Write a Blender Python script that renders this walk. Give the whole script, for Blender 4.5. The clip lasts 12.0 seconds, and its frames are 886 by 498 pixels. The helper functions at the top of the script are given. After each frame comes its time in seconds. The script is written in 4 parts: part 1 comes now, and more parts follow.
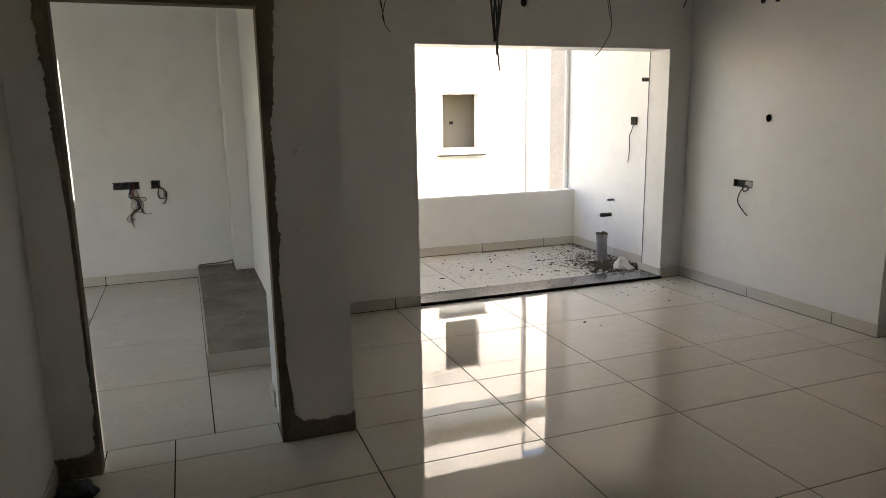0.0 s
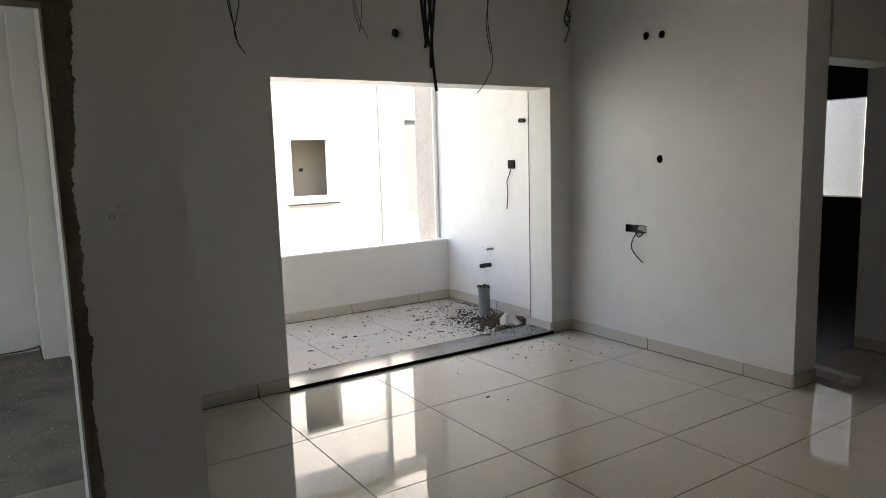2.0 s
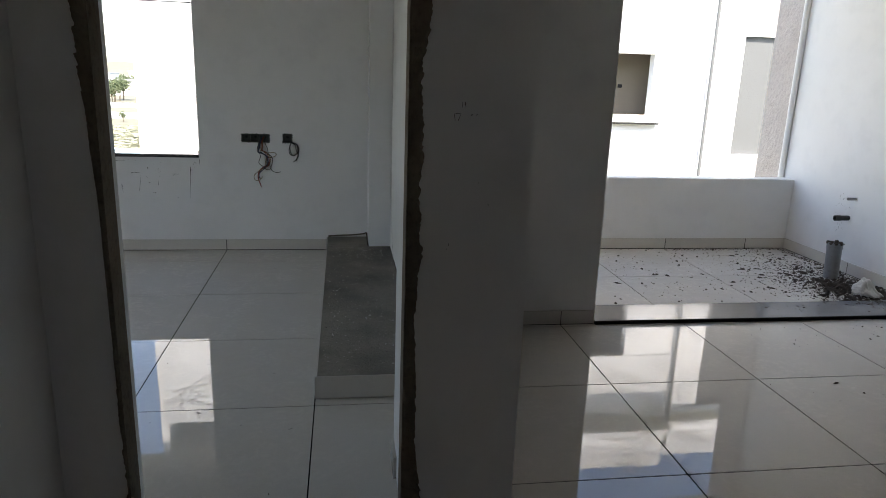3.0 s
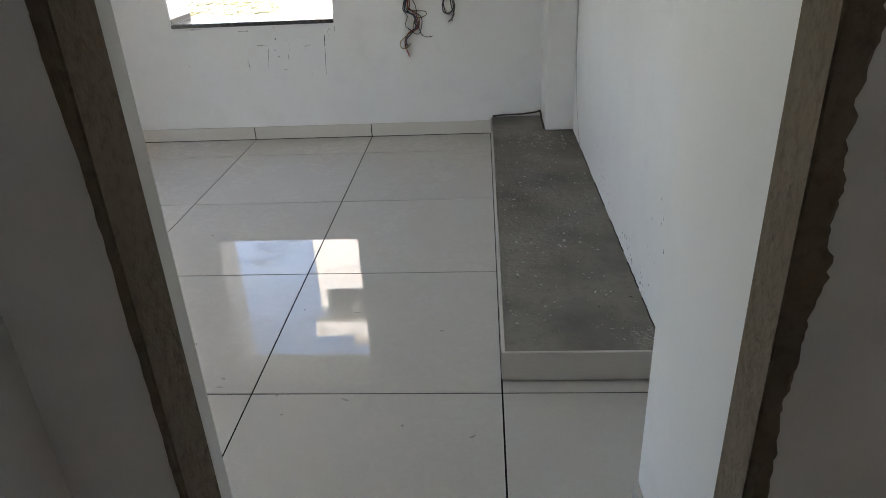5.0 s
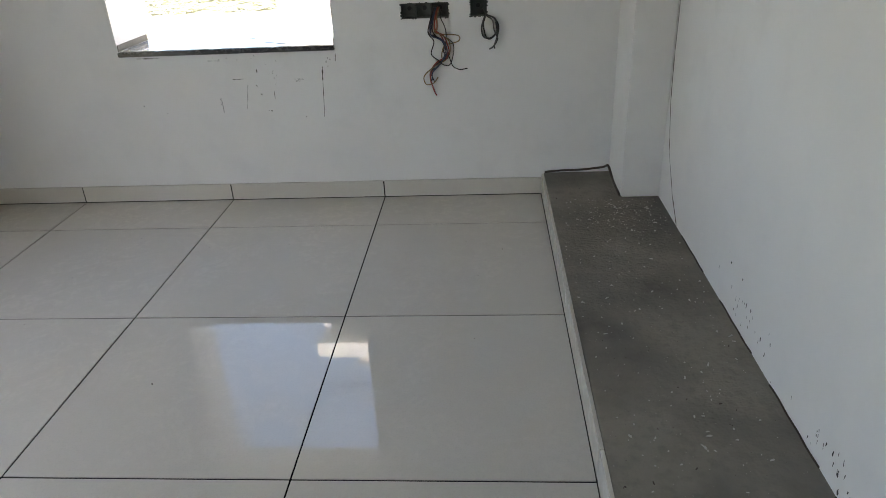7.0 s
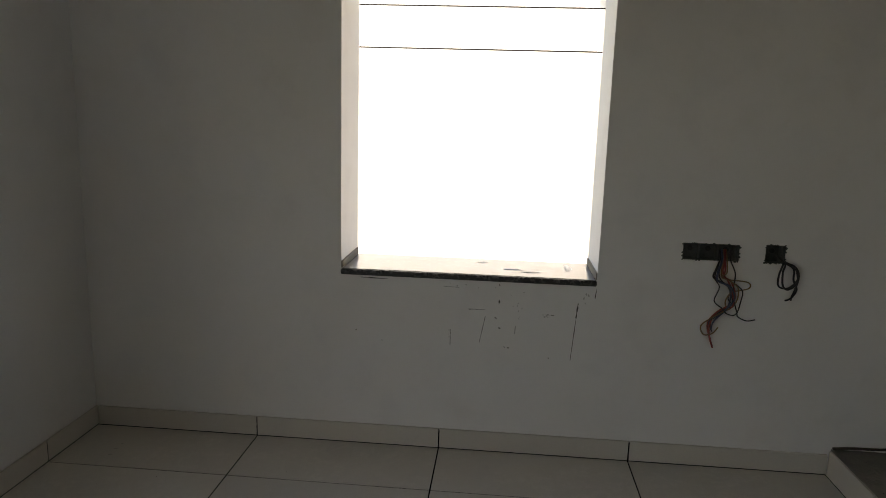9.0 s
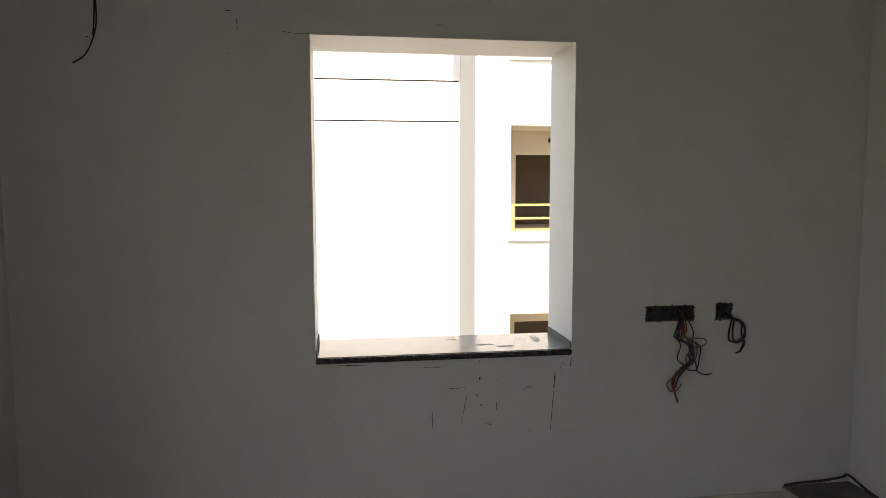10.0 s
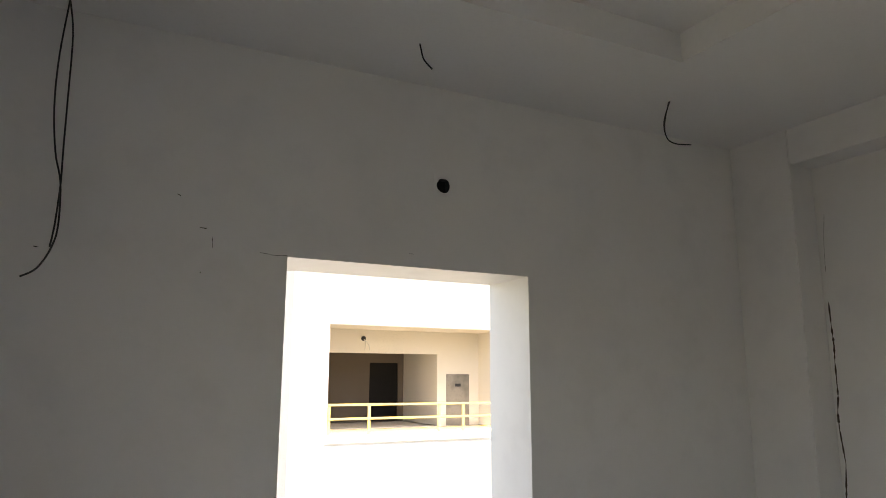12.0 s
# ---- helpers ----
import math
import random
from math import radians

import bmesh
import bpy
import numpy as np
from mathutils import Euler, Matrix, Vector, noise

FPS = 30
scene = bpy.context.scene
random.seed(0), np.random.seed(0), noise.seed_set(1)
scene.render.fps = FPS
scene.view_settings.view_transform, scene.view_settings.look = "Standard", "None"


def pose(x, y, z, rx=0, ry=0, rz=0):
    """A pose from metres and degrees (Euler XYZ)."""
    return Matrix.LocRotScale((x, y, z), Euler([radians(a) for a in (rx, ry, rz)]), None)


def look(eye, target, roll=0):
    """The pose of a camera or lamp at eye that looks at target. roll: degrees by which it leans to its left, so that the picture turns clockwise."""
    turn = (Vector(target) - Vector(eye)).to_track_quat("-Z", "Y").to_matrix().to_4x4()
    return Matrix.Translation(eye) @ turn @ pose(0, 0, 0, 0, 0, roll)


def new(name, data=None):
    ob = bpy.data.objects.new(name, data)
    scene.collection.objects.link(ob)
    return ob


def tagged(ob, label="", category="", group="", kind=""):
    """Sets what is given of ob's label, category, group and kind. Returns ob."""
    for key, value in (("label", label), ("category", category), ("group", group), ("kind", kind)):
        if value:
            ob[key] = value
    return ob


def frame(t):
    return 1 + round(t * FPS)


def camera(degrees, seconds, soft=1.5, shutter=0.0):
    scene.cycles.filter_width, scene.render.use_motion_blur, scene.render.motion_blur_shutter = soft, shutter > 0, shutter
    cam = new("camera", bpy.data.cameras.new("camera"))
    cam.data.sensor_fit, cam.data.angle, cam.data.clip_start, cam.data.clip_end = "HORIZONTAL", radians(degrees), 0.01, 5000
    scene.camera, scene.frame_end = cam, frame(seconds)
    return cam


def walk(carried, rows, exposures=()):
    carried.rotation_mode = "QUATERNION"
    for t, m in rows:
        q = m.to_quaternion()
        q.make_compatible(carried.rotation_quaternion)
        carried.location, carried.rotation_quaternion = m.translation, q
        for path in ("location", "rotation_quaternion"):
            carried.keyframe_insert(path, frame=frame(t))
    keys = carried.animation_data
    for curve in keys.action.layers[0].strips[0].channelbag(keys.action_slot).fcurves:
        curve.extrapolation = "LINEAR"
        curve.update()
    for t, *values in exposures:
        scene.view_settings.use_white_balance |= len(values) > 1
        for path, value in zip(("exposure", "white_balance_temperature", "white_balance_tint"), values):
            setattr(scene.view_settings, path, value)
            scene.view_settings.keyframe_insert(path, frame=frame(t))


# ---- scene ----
cam = camera(65.7, 12.0, soft=0.6)
PATH = [
    (0, (-0.03, -6.506, 1.512), (0.654, -4.667, 1.124), -0.9),
    (0.5, (0.043, -6.289, 1.533), (0.973, -4.532, 1.317), -0.6),
    (1, (0.128, -6.126, 1.523), (1.233, -4.466, 1.372), 0.7),
    (1.5, (0.089, -5.911, 1.527), (1.396, -4.408, 1.352), -1.7),
    (1.7, (0.116, -5.840, 1.518), (1.331, -4.273, 1.258), -1.3),
    (2, (0.131, -5.687, 1.507), (1.214, -4.028, 1.238), -1.7),
    (2.5, (0.165, -5.484, 1.5), (0.791, -3.609, 1.193), 1.6),
    (2.7, (0.166, -5.403, 1.472), (0.611, -3.492, 1.083), 1.3),
    (3, (0.123, -5.242, 1.47), (0.415, -3.328, 0.967), 2.0),
    (3.3, (0.040, -5.105, 1.425), (0.295, -3.207, 0.848), 0.0),
    (3.5, (0.023, -4.99, 1.428), (0.227, -3.123, 0.739), 0.2),
    (3.7, (0.011, -4.889, 1.397), (0.063, -3.051, 0.61), -0.5),
    (5.3, (-0.045, -3.898, 1.345), (-0.207, -2.141, 0.403), -2.9),
    (5.5, (-0.033, -3.742, 1.32), (-0.23, -2.021, 0.32), -3.1),
    (6, (-0.061, -3.455, 1.314), (-0.28, -1.791, 0.227), -3.5),
    (6.5, (-0.176, -3.178, 1.328), (-0.193, -1.461, 0.303), -3.2),
    (7, (-0.267, -2.916, 1.339), (-0.402, -1.135, 0.44), -2.8),
    (7.5, (-0.419, -2.682, 1.357), (-0.652, -0.852, 0.586), 2.2),
    (7.7, (-0.547, -2.605, 1.368), (-0.765, -0.759, 0.628), 2.4),
    (9.3, (-1.549, -2.384, 1.406), (-1.659, -0.417, 1.065), 0.7),
    (9.5, (-1.657, -2.387, 1.434), (-1.601, -0.423, 1.057), 0.3),
    (9.7, (-1.761, -2.374, 1.442), (-1.663, -0.402, 1.121), 1.2),
    (10, (-1.916, -2.354, 1.446), (-1.628, -0.383, 1.264), -0.1),
    (10.5, (-2.18, -2.255, 1.5), (-1.703, -0.313, 1.476), 1.1),
    (11, (-2.46, -2.272, 1.544), (-1.742, -0.406, 1.592), 0.2),
    (11.5, (-2.572, -2.212, 1.58), (-1.669, -0.457, 1.899), 0.5),
    (12, (-2.635, -2.109, 1.589), (-1.75, -0.354, 1.957), 0.2),
]
EXPOSURES = [(0, 2.95, 8350, 15), (1.5, 3.0, 7900, 14), (2.5, 2.6, 7150, 13), (3.0, 2.3, 6900, 13), (3.5, 2.5, 6950, 15), (5.3, 3.27, 7450, 15), (6.5, 3.22, 7450, 14), (7.5, 3.0, 7600, 14), (9.3, 1.6, 8450, 15), (10.5, 1.63, 8250, 16), (12, 2.27, 7950, 18)]
walk(cam, [(t, look(e, g, r)) for t, e, g, r in PATH], EXPOSURES)

# ---- world, sun, exposure ----
SUN_EL, SUN_AZ = 55.0, 180.0
world = bpy.data.worlds.new("sky")
scene.world = world
world.use_nodes = True
sky = world.node_tree.nodes.new("ShaderNodeTexSky")
sky.sky_type, sky.sun_disc = "NISHITA", False
sky.sun_elevation, sky.sun_rotation = radians(SUN_EL), radians(SUN_AZ)
sky.dust_density = 1.3
world.node_tree.links.new(sky.outputs[0], world.node_tree.nodes["Background"].inputs[0])
world.node_tree.nodes["Background"].inputs[1].default_value = 0.15
sun = new("sun", bpy.data.lights.new("sun", "SUN"))
sun.data.energy, sun.data.angle, sun.data.color = 3.2, radians(0.5), (1.0, 0.95, 0.87)
sd = Vector((math.sin(radians(SUN_AZ)) * math.cos(radians(SUN_EL)), math.cos(radians(SUN_AZ)) * math.cos(radians(SUN_EL)), math.sin(radians(SUN_EL))))
sun.matrix_world = look(sd * 60, (0, 0, 0))


# ---- materials ----
def material(name, colour, rough=0.6, spec=0.5, metal=0.0, grain=(40.0, 0.06), stain=(2.0, 0.10), bump=0.15, bump_scale=60.0,
             island=0.0, rough_var=0.0, tint=(0.35, 0.3, 0.24), coords="Object"):
    m = bpy.data.materials.new(name)
    m.use_nodes = True
    nt = m.node_tree
    b = nt.nodes["Principled BSDF"]
    b.inputs["Metallic"].default_value = metal
    b.inputs["Specular IOR Level"].default_value = spec
    geo = nt.nodes.new("ShaderNodeNewGeometry")
    pos = geo.outputs["Position"]

    def noise_tex(scale, detail=4.0):
        n = nt.nodes.new("ShaderNodeTexNoise")
        n.inputs["Scale"].default_value, n.inputs["Detail"].default_value = scale, detail
        nt.links.new(pos, n.inputs["Vector"])
        return n.outputs["Fac"]

    def ramp(fac, lo, hi, a, c):
        r = nt.nodes.new("ShaderNodeMapRange")
        for i, v in enumerate((lo, hi, a, c)):
            r.inputs[i + 1].default_value = v
        nt.links.new(fac, r.inputs[0])
        return r.outputs[0]

    def mix(fac, a, c, blend="MIX"):
        x = nt.nodes.new("ShaderNodeMix")
        x.data_type, x.blend_type = "RGBA", blend
        for sock, v in ((x.inputs[0], fac), (x.inputs[6], a), (x.inputs[7], c)):
            if isinstance(v, (int, float)):
                sock.default_value = v
            elif isinstance(v, tuple):
                sock.default_value = (*v, 1)
            else:
                nt.links.new(v, sock)
        return x.outputs[2]

    col = mix(ramp(noise_tex(stain[0]), 0.45, 0.75, 0.0, stain[1] * 4), colour, tuple(q * t for q, t in zip(colour, [0.6 + x * 0.6 for x in tint])))
    dark = tuple(q * (1 - grain[1] * 4) for q in colour)
    col = mix(ramp(noise_tex(grain[0], 6.0), 0.5, 0.8, 0.0, 1.0), col, dark)
    if island:
        info = nt.nodes.new("ShaderNodeObjectInfo")
        h = nt.nodes.new("ShaderNodeHueSaturation")
        nt.links.new(ramp(info.outputs["Random"], 0, 1, 1 - island, 1 + island), h.inputs["Value"])
        nt.links.new(col, h.inputs["Color"])
        col = h.outputs[0]
    nt.links.new(col, b.inputs["Base Color"])
    if rough_var:
        nt.links.new(ramp(noise_tex(stain[0] * 9.0, 9.0), 0.48, 0.66, rough, rough + rough_var), b.inputs["Roughness"])
    else:
        b.inputs["Roughness"].default_value = rough
    if bump:
        bp = nt.nodes.new("ShaderNodeBump")
        bp.inputs["Strength"].default_value, bp.inputs["Distance"].default_value = bump, 0.01
        nt.links.new(noise_tex(bump_scale, 8.0), bp.inputs["Height"])
        nt.links.new(bp.outputs[0], b.inputs["Normal"])
    return m


PAINT = material("wall_putty", (0.77, 0.765, 0.75), 0.5, 0.3, grain=(7, 0.018), stain=(0.9, 0.08), bump=0.10, bump_scale=9)
CEIL = material("ceiling_white", (0.78, 0.775, 0.765), 0.7, 0.2, grain=(55, 0.01), stain=(0.8, 0.04), bump=0.05, bump_scale=20)
TILE = material("polished_tile", (0.60, 0.565, 0.505), 0.010, 0.37, grain=(160, 0.02), stain=(3.0, 0.035), bump=0.004, bump_scale=7, island=0.03)


def wipe_marks(mat):
    """Dried wipe marks and dust on polished tiles: ragged, broken patches that dull the gloss."""
    nt = mat.node_tree
    b = nt.nodes["Principled BSDF"]
    pos = nt.nodes.new("ShaderNodeNewGeometry").outputs["Position"]

    def node(kind, ins, **props):
        n = nt.nodes.new(kind)
        for k, v in props.items():
            if k == "op":
                n.operation = v
        for k, v in ins.items():
            if isinstance(v, (int, float)):
                n.inputs[k].default_value = v
            else:
                nt.links.new(v, n.inputs[k])
        return n

    def span(v, lo, hi, a, c):
        return node("ShaderNodeMapRange", {0: v, 1: lo, 2: hi, 3: a, 4: c}).outputs[0]

    def times(a, c):
        return node("ShaderNodeMath", {0: a, 1: c}, op="MULTIPLY").outputs[0]

    where = span(node("ShaderNodeTexNoise", {"Vector": pos, "Scale": 2.3, "Detail": 3.0}).outputs["Fac"], 0.36, 0.56, 0.15, 1.0)
    patch = span(node("ShaderNodeTexNoise", {"Vector": pos, "Scale": 7.0, "Detail": 9.0, "Roughness": 0.68, "Distortion": 2.2}).outputs["Fac"], 0.43, 0.56, 0.0, 1.0)
    fine = span(node("ShaderNodeTexNoise", {"Vector": pos, "Scale": 42.0, "Detail": 4.0}).outputs["Fac"], 0.40, 0.60, 0.35, 1.0)
    film = times(times(where, patch), fine)
    rough = span(film, 0.0, 0.9, 0.004, 0.05)
    nt.links.new(rough, b.inputs["Roughness"])
    nt.links.new(span(film, 0.0, 0.9, 0.48, 0.08), b.inputs["Specular IOR Level"])


wipe_marks(TILE)
SKIRT = material("skirting_tile", (0.60, 0.565, 0.505), 0.14, 0.45, grain=(160, 0.02), stain=(3.0, 0.05), bump=0.0, island=0.04, rough_var=0.1)
GROUT = material("dark_grout", (0.012, 0.011, 0.010), 0.95, 0.02, bump=0.2)
CEMENT = material("grey_cement", (0.25, 0.228, 0.19), 0.8, 0.25, grain=(30, 0.06), stain=(3.2, 0.25), bump=0.6, bump_scale=60, tint=(-0.15, -0.15, -0.12))
RAWCEM = material("brown_raw_plaster", (0.18, 0.145, 0.11), 0.9, 0.15, grain=(60, 0.1), stain=(5, 0.2), bump=0.9, bump_scale=45)
GRANITE = material("grey_granite", (0.115, 0.112, 0.108), 0.07, 0.45, grain=(260, 0.03), stain=(5, 0.06), bump=0.0, rough_var=0.2)
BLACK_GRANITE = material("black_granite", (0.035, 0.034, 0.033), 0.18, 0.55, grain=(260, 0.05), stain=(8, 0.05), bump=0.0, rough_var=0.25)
DUSTY = material("dusty_sill", (0.30, 0.29, 0.275), 0.05, 0.6, grain=(220, 0.02), stain=(4, 0.15), bump=0.01, rough_var=0.2)
BLACK = material("black_plastic", (0.018, 0.018, 0.018), 0.5, 0.4, bump=0.1)
BOX = material("box_grey", (0.075, 0.08, 0.074), 0.6, 0.3, grain=(80, 0.1), bump=0.4)
PIPE = material("grey_pvc", (0.20, 0.205, 0.21), 0.4, 0.4, stain=(12, 0.12), bump=0.05)
SACK = material("white_sack", (0.70, 0.68, 0.64), 0.7, 0.2, stain=(14, 0.14), grain=(120, 0.06), bump=0.4, bump_scale=120)
RUBBLE = material("rubble", (0.085, 0.068, 0.055), 0.95, 0.1, grain=(120, 0.12), stain=(20, 0.2), bump=0.6)
CHIP = material("pale_chips", (0.55, 0.53, 0.49), 0.9, 0.1, bump=0.3)
WIRE_K = material("black_wire", (0.02, 0.019, 0.018), 0.45, 0.4, bump=0)
WIRE_R = material("red_wire", (0.26, 0.04, 0.028), 0.45, 0.4, bump=0)
WIRE_Y = material("ochre_wire", (0.20, 0.13, 0.05), 0.45, 0.4, bump=0)
WIRE_B = material("blue_wire", (0.035, 0.05, 0.10), 0.45, 0.4, bump=0)
SMUDGE = material("pale_smudge", (0.52, 0.51, 0.49), 0.7, 0.2, bump=0)
FLOOR_SMUDGE = material("floor_smudge", (0.34, 0.32, 0.28), 0.5, 0.3, bump=0)
MARK = material("charcoal_mark", (0.09, 0.085, 0.075), 0.8, 0.1, bump=0)
FACADE = material("facade_white", (0.82, 0.81, 0.79), 0.75, 0.2, grain=(20, 0.012), stain=(0.35, 0.04), bump=0.1, bump_scale=15)
TEXTURED = material("rough_textured_plaster", (0.52, 0.47, 0.43), 0.9, 0.1, grain=(30, 0.06), stain=(4, 0.12), bump=1.0, bump_scale=34)
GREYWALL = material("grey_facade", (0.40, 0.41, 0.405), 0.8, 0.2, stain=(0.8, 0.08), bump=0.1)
GREYPANEL = material("grey_panel", (0.13, 0.135, 0.135), 0.8, 0.2, stain=(0.8, 0.06), bump=0.05)
CREAM = material("cream_wall", (0.66, 0.605, 0.51), 0.8, 0.2, stain=(0.9, 0.07), bump=0.05)
TAUPE = material("taupe_board", (0.34, 0.30, 0.235), 0.8, 0.2, stain=(0.9, 0.07), bump=0.05)
SLURRY = material("dried_slurry", (0.62, 0.60, 0.55), 0.25, 0.5, grain=(90, 0.04), stain=(14, 0.12), bump=0.5, bump_scale=70)
MARBLE = material("white_marble", (0.62, 0.60, 0.57), 0.35, 0.4, grain=(25, 0.1), stain=(9, 0.2), bump=0.1)
GRASS = material("field_grass", (0.33, 0.33, 0.24), 0.9, 0.1, stain=(0.2, 0.2), bump=0)
BROWNW = material("brown_shaded_wall", (0.15, 0.12, 0.09), 0.85, 0.2, stain=(1.0, 0.1), bump=0.05)
YELLOW = material("yellow_railing", (0.74, 0.58, 0.20), 0.4, 0.4, bump=0)
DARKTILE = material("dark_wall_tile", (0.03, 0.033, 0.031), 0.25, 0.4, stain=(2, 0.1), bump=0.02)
NEAR_BLACK = material("near_black", (0.012, 0.011, 0.010), 0.8, 0.15, bump=0.05)
EARTH = material("dry_earth", (0.17, 0.165, 0.125), 0.95, 0.1, grain=(0.8, 0.05), stain=(0.03, 0.14), bump=0.4, bump_scale=2, tint=(0.15, 0.45, 0.1))
LEAF = material("foliage", (0.10, 0.125, 0.065), 0.8, 0.2, stain=(1.5, 0.2), bump=0)
BARK = material("bark", (0.12, 0.09, 0.06), 0.9, 0.1, bump=0.5)


# ---- mesh helpers ----
def mesh_of(bm, name, mat, smooth=False):
    me = bpy.data.meshes.new(name)
    bm.normal_update()
    bm.to_mesh(me)
    bm.free()
    for m in (mat if isinstance(mat, (list, tuple)) else [mat]):
        me.materials.append(m)
    if smooth:
        for p in me.polygons:
            p.use_smooth = True
    return me


def part(name, bm, mat, parent=None, label="", smooth=False):
    ob = new(name, mesh_of(bm, name, mat, smooth))
    if parent is not None:
        ob.parent = parent
    if label:
        ob["label"] = label
    return ob


def empty(name, at=(0, 0, 0)):
    ob = new(name)
    ob.empty_display_size = 0.1
    ob.location = at
    return ob


def settle_part(ob, parent):
    """Parent ob, whose mesh is in world metres, to a thing standing at its own place."""
    ob.parent = parent
    ob.matrix_parent_inverse = Matrix.Translation(parent.location).inverted()
    return ob


def add_box(bm, x0, x1, y0, y1, z0, z1, bevel=0.0, mi=0):
    made = bmesh.ops.create_cube(bm, size=1.0, matrix=Matrix.Translation(((x0 + x1) / 2, (y0 + y1) / 2, (z0 + z1) / 2)) @ Matrix.Diagonal((x1 - x0, y1 - y0, z1 - z0, 1)))
    vs = made["verts"]
    fs = {f for v in vs for f in v.link_faces}
    for f in fs:
        f.material_index = mi
    if bevel:
        bmesh.ops.bevel(bm, geom=list({e for v in vs for e in v.link_edges}), offset=bevel, segments=2, affect="EDGES")
    return bm


def box(x0, x1, y0, y1, z0, z1, bevel=0.0):
    return add_box(bmesh.new(), x0, x1, y0, y1, z0, z1, bevel)


def wall_mesh(axis, face, thick, u0, u1, z0, z1, holes=()):
    """A wall whose face lies at axis = face and that is thick metres deep (signed). holes: (u0, u1, z0, z1, depth); depth None goes through."""
    us = sorted({u0, u1, *[h[i] for h in holes for i in (0, 1)]})
    zs = sorted({z0, z1, *[h[i] for h in holes for i in (2, 3)]})
    sgn = 1 if thick > 0 else -1

    def depth(i, j):
        if not (0 <= i < len(us) - 1 and 0 <= j < len(zs) - 1):
            return None
        u, z = (us[i] + us[i + 1]) / 2, (zs[j] + zs[j + 1]) / 2
        for h in holes:
            if h[0] < u < h[1] and h[2] < z < h[3]:
                return abs(thick) if h[4] is None else h[4]
        return 0.0

    bm = bmesh.new()
    cache = {}

    def vert(u, d, z):
        k = (round(u, 5), round(d, 5), round(z, 5))
        if k not in cache:
            p = face + sgn * d
            cache[k] = bm.verts.new((u, p, z) if axis == "y" else (p, u, z))
        return cache[k]

    def quad(*c):
        bm.faces.new([vert(*q) for q in c])

    T = abs(thick)
    for i in range(len(us) - 1):
        for j in range(len(zs) - 1):
            d = depth(i, j)
            a, b, c, e = us[i], us[i + 1], zs[j], zs[j + 1]
            if d < T:
                quad((a, d, c), (b, d, c), (b, d, e), (a, d, e))
                quad((a, T, c), (a, T, e), (b, T, e), (b, T, c))
            for di, dj, p, q in ((1, 0, (b, c), (b, e)), (0, 1, (a, e), (b, e))):
                n = depth(i + di, j + dj)
                n = T if n is None else n
                if abs(n - d) > 1e-6:
                    quad((p[0], d, p[1]), (q[0], d, q[1]), (q[0], n, q[1]), (p[0], n, p[1]))
            if i == 0 and d < T:
                quad((a, d, c), (a, d, e), (a, T, e), (a, T, c))
            if j == 0 and d < T:
                quad((a, d, c), (b, d, c), (b, T, c), (a, T, c))
    bmesh.ops.recalc_face_normals(bm, faces=bm.faces)
    return bm


def structure(name, bm, mat, label, category):
    return tagged(part(name, bm, mat), label, category, kind="structure")


def wobble(p, amp, scale, seed=0.0):
    return Vector(p) + noise.noise_vector(Vector(p) * scale + Vector((seed, seed * 1.7, seed * 2.3))) * amp


def add_tube(bm, pts, r, sides=6):
    """A round tube along a smooth line through pts."""
    P = [Vector(p) for p in pts]
    line = []
    for i in range(len(P) - 1):
        a, b, c, d = P[max(i - 1, 0)], P[i], P[i + 1], P[min(i + 2, len(P) - 1)]
        for k in range(5):
            t = k / 5
            line.append(0.5 * ((2 * b) + (c - a) * t + (2 * a - 5 * b + 4 * c - d) * t * t + (3 * b - a - 3 * c + d) * t ** 3))
    line.append(P[-1])
    rings = []
    for i, p in enumerate(line):
        t = (line[min(i + 1, len(line) - 1)] - line[max(i - 1, 0)]).normalized()
        s = t.cross(Vector((0.31, 0.9, 0.2))).normalized()
        w = t.cross(s)
        rings.append([bm.verts.new(p + (s * math.cos(2 * math.pi * k / sides) + w * math.sin(2 * math.pi * k / sides)) * r) for k in range(sides)])
    for a, b in zip(rings, rings[1:]):
        for k in range(sides):
            bm.faces.new((a[k], a[(k + 1) % sides], b[(k + 1) % sides], b[k]))
    bm.faces.new(rings[0][::-1])
    bm.faces.new(rings[-1])
    return bm


def hang(ob):
    """Move the origin of a thing to the top of its mesh."""
    me = ob.data
    top = max((v.co for v in me.vertices), key=lambda c: c.z).copy()
    me.transform(Matrix.Translation(-top))
    ob.location = top
    return ob


# ---- plan ----
YN, XW, XE = 0.354, -3.142, 0.502           # bedroom: window wall, left wall, right wall
DY, DB = -3.423, -3.298                      # door wall: hall face, bedroom face
DX0, DX1, DH = -0.476, 0.300, 1.966           # door opening
PX = 0.643                                  # pier corner towards the living room
LY, LYB = -1.456, -1.19                     # living room wall with the balcony opening
OX0, OX1, OH = 1.65, 3.966, 2.025           # balcony opening
LX, LXB, LEND = 4.192, 4.44, -3.416         # living room side wall, its end
HX = 5.40                                   # passage wall
HL, BACK = -0.648, -9.0                     # hall's left wall, wall behind
BALX, BALY = 4.205, 0.44                    # balcony side wall, parapet
BZ = -0.024                                 # balcony floor
CB, CL = 2.80, 2.765                        # ceilings

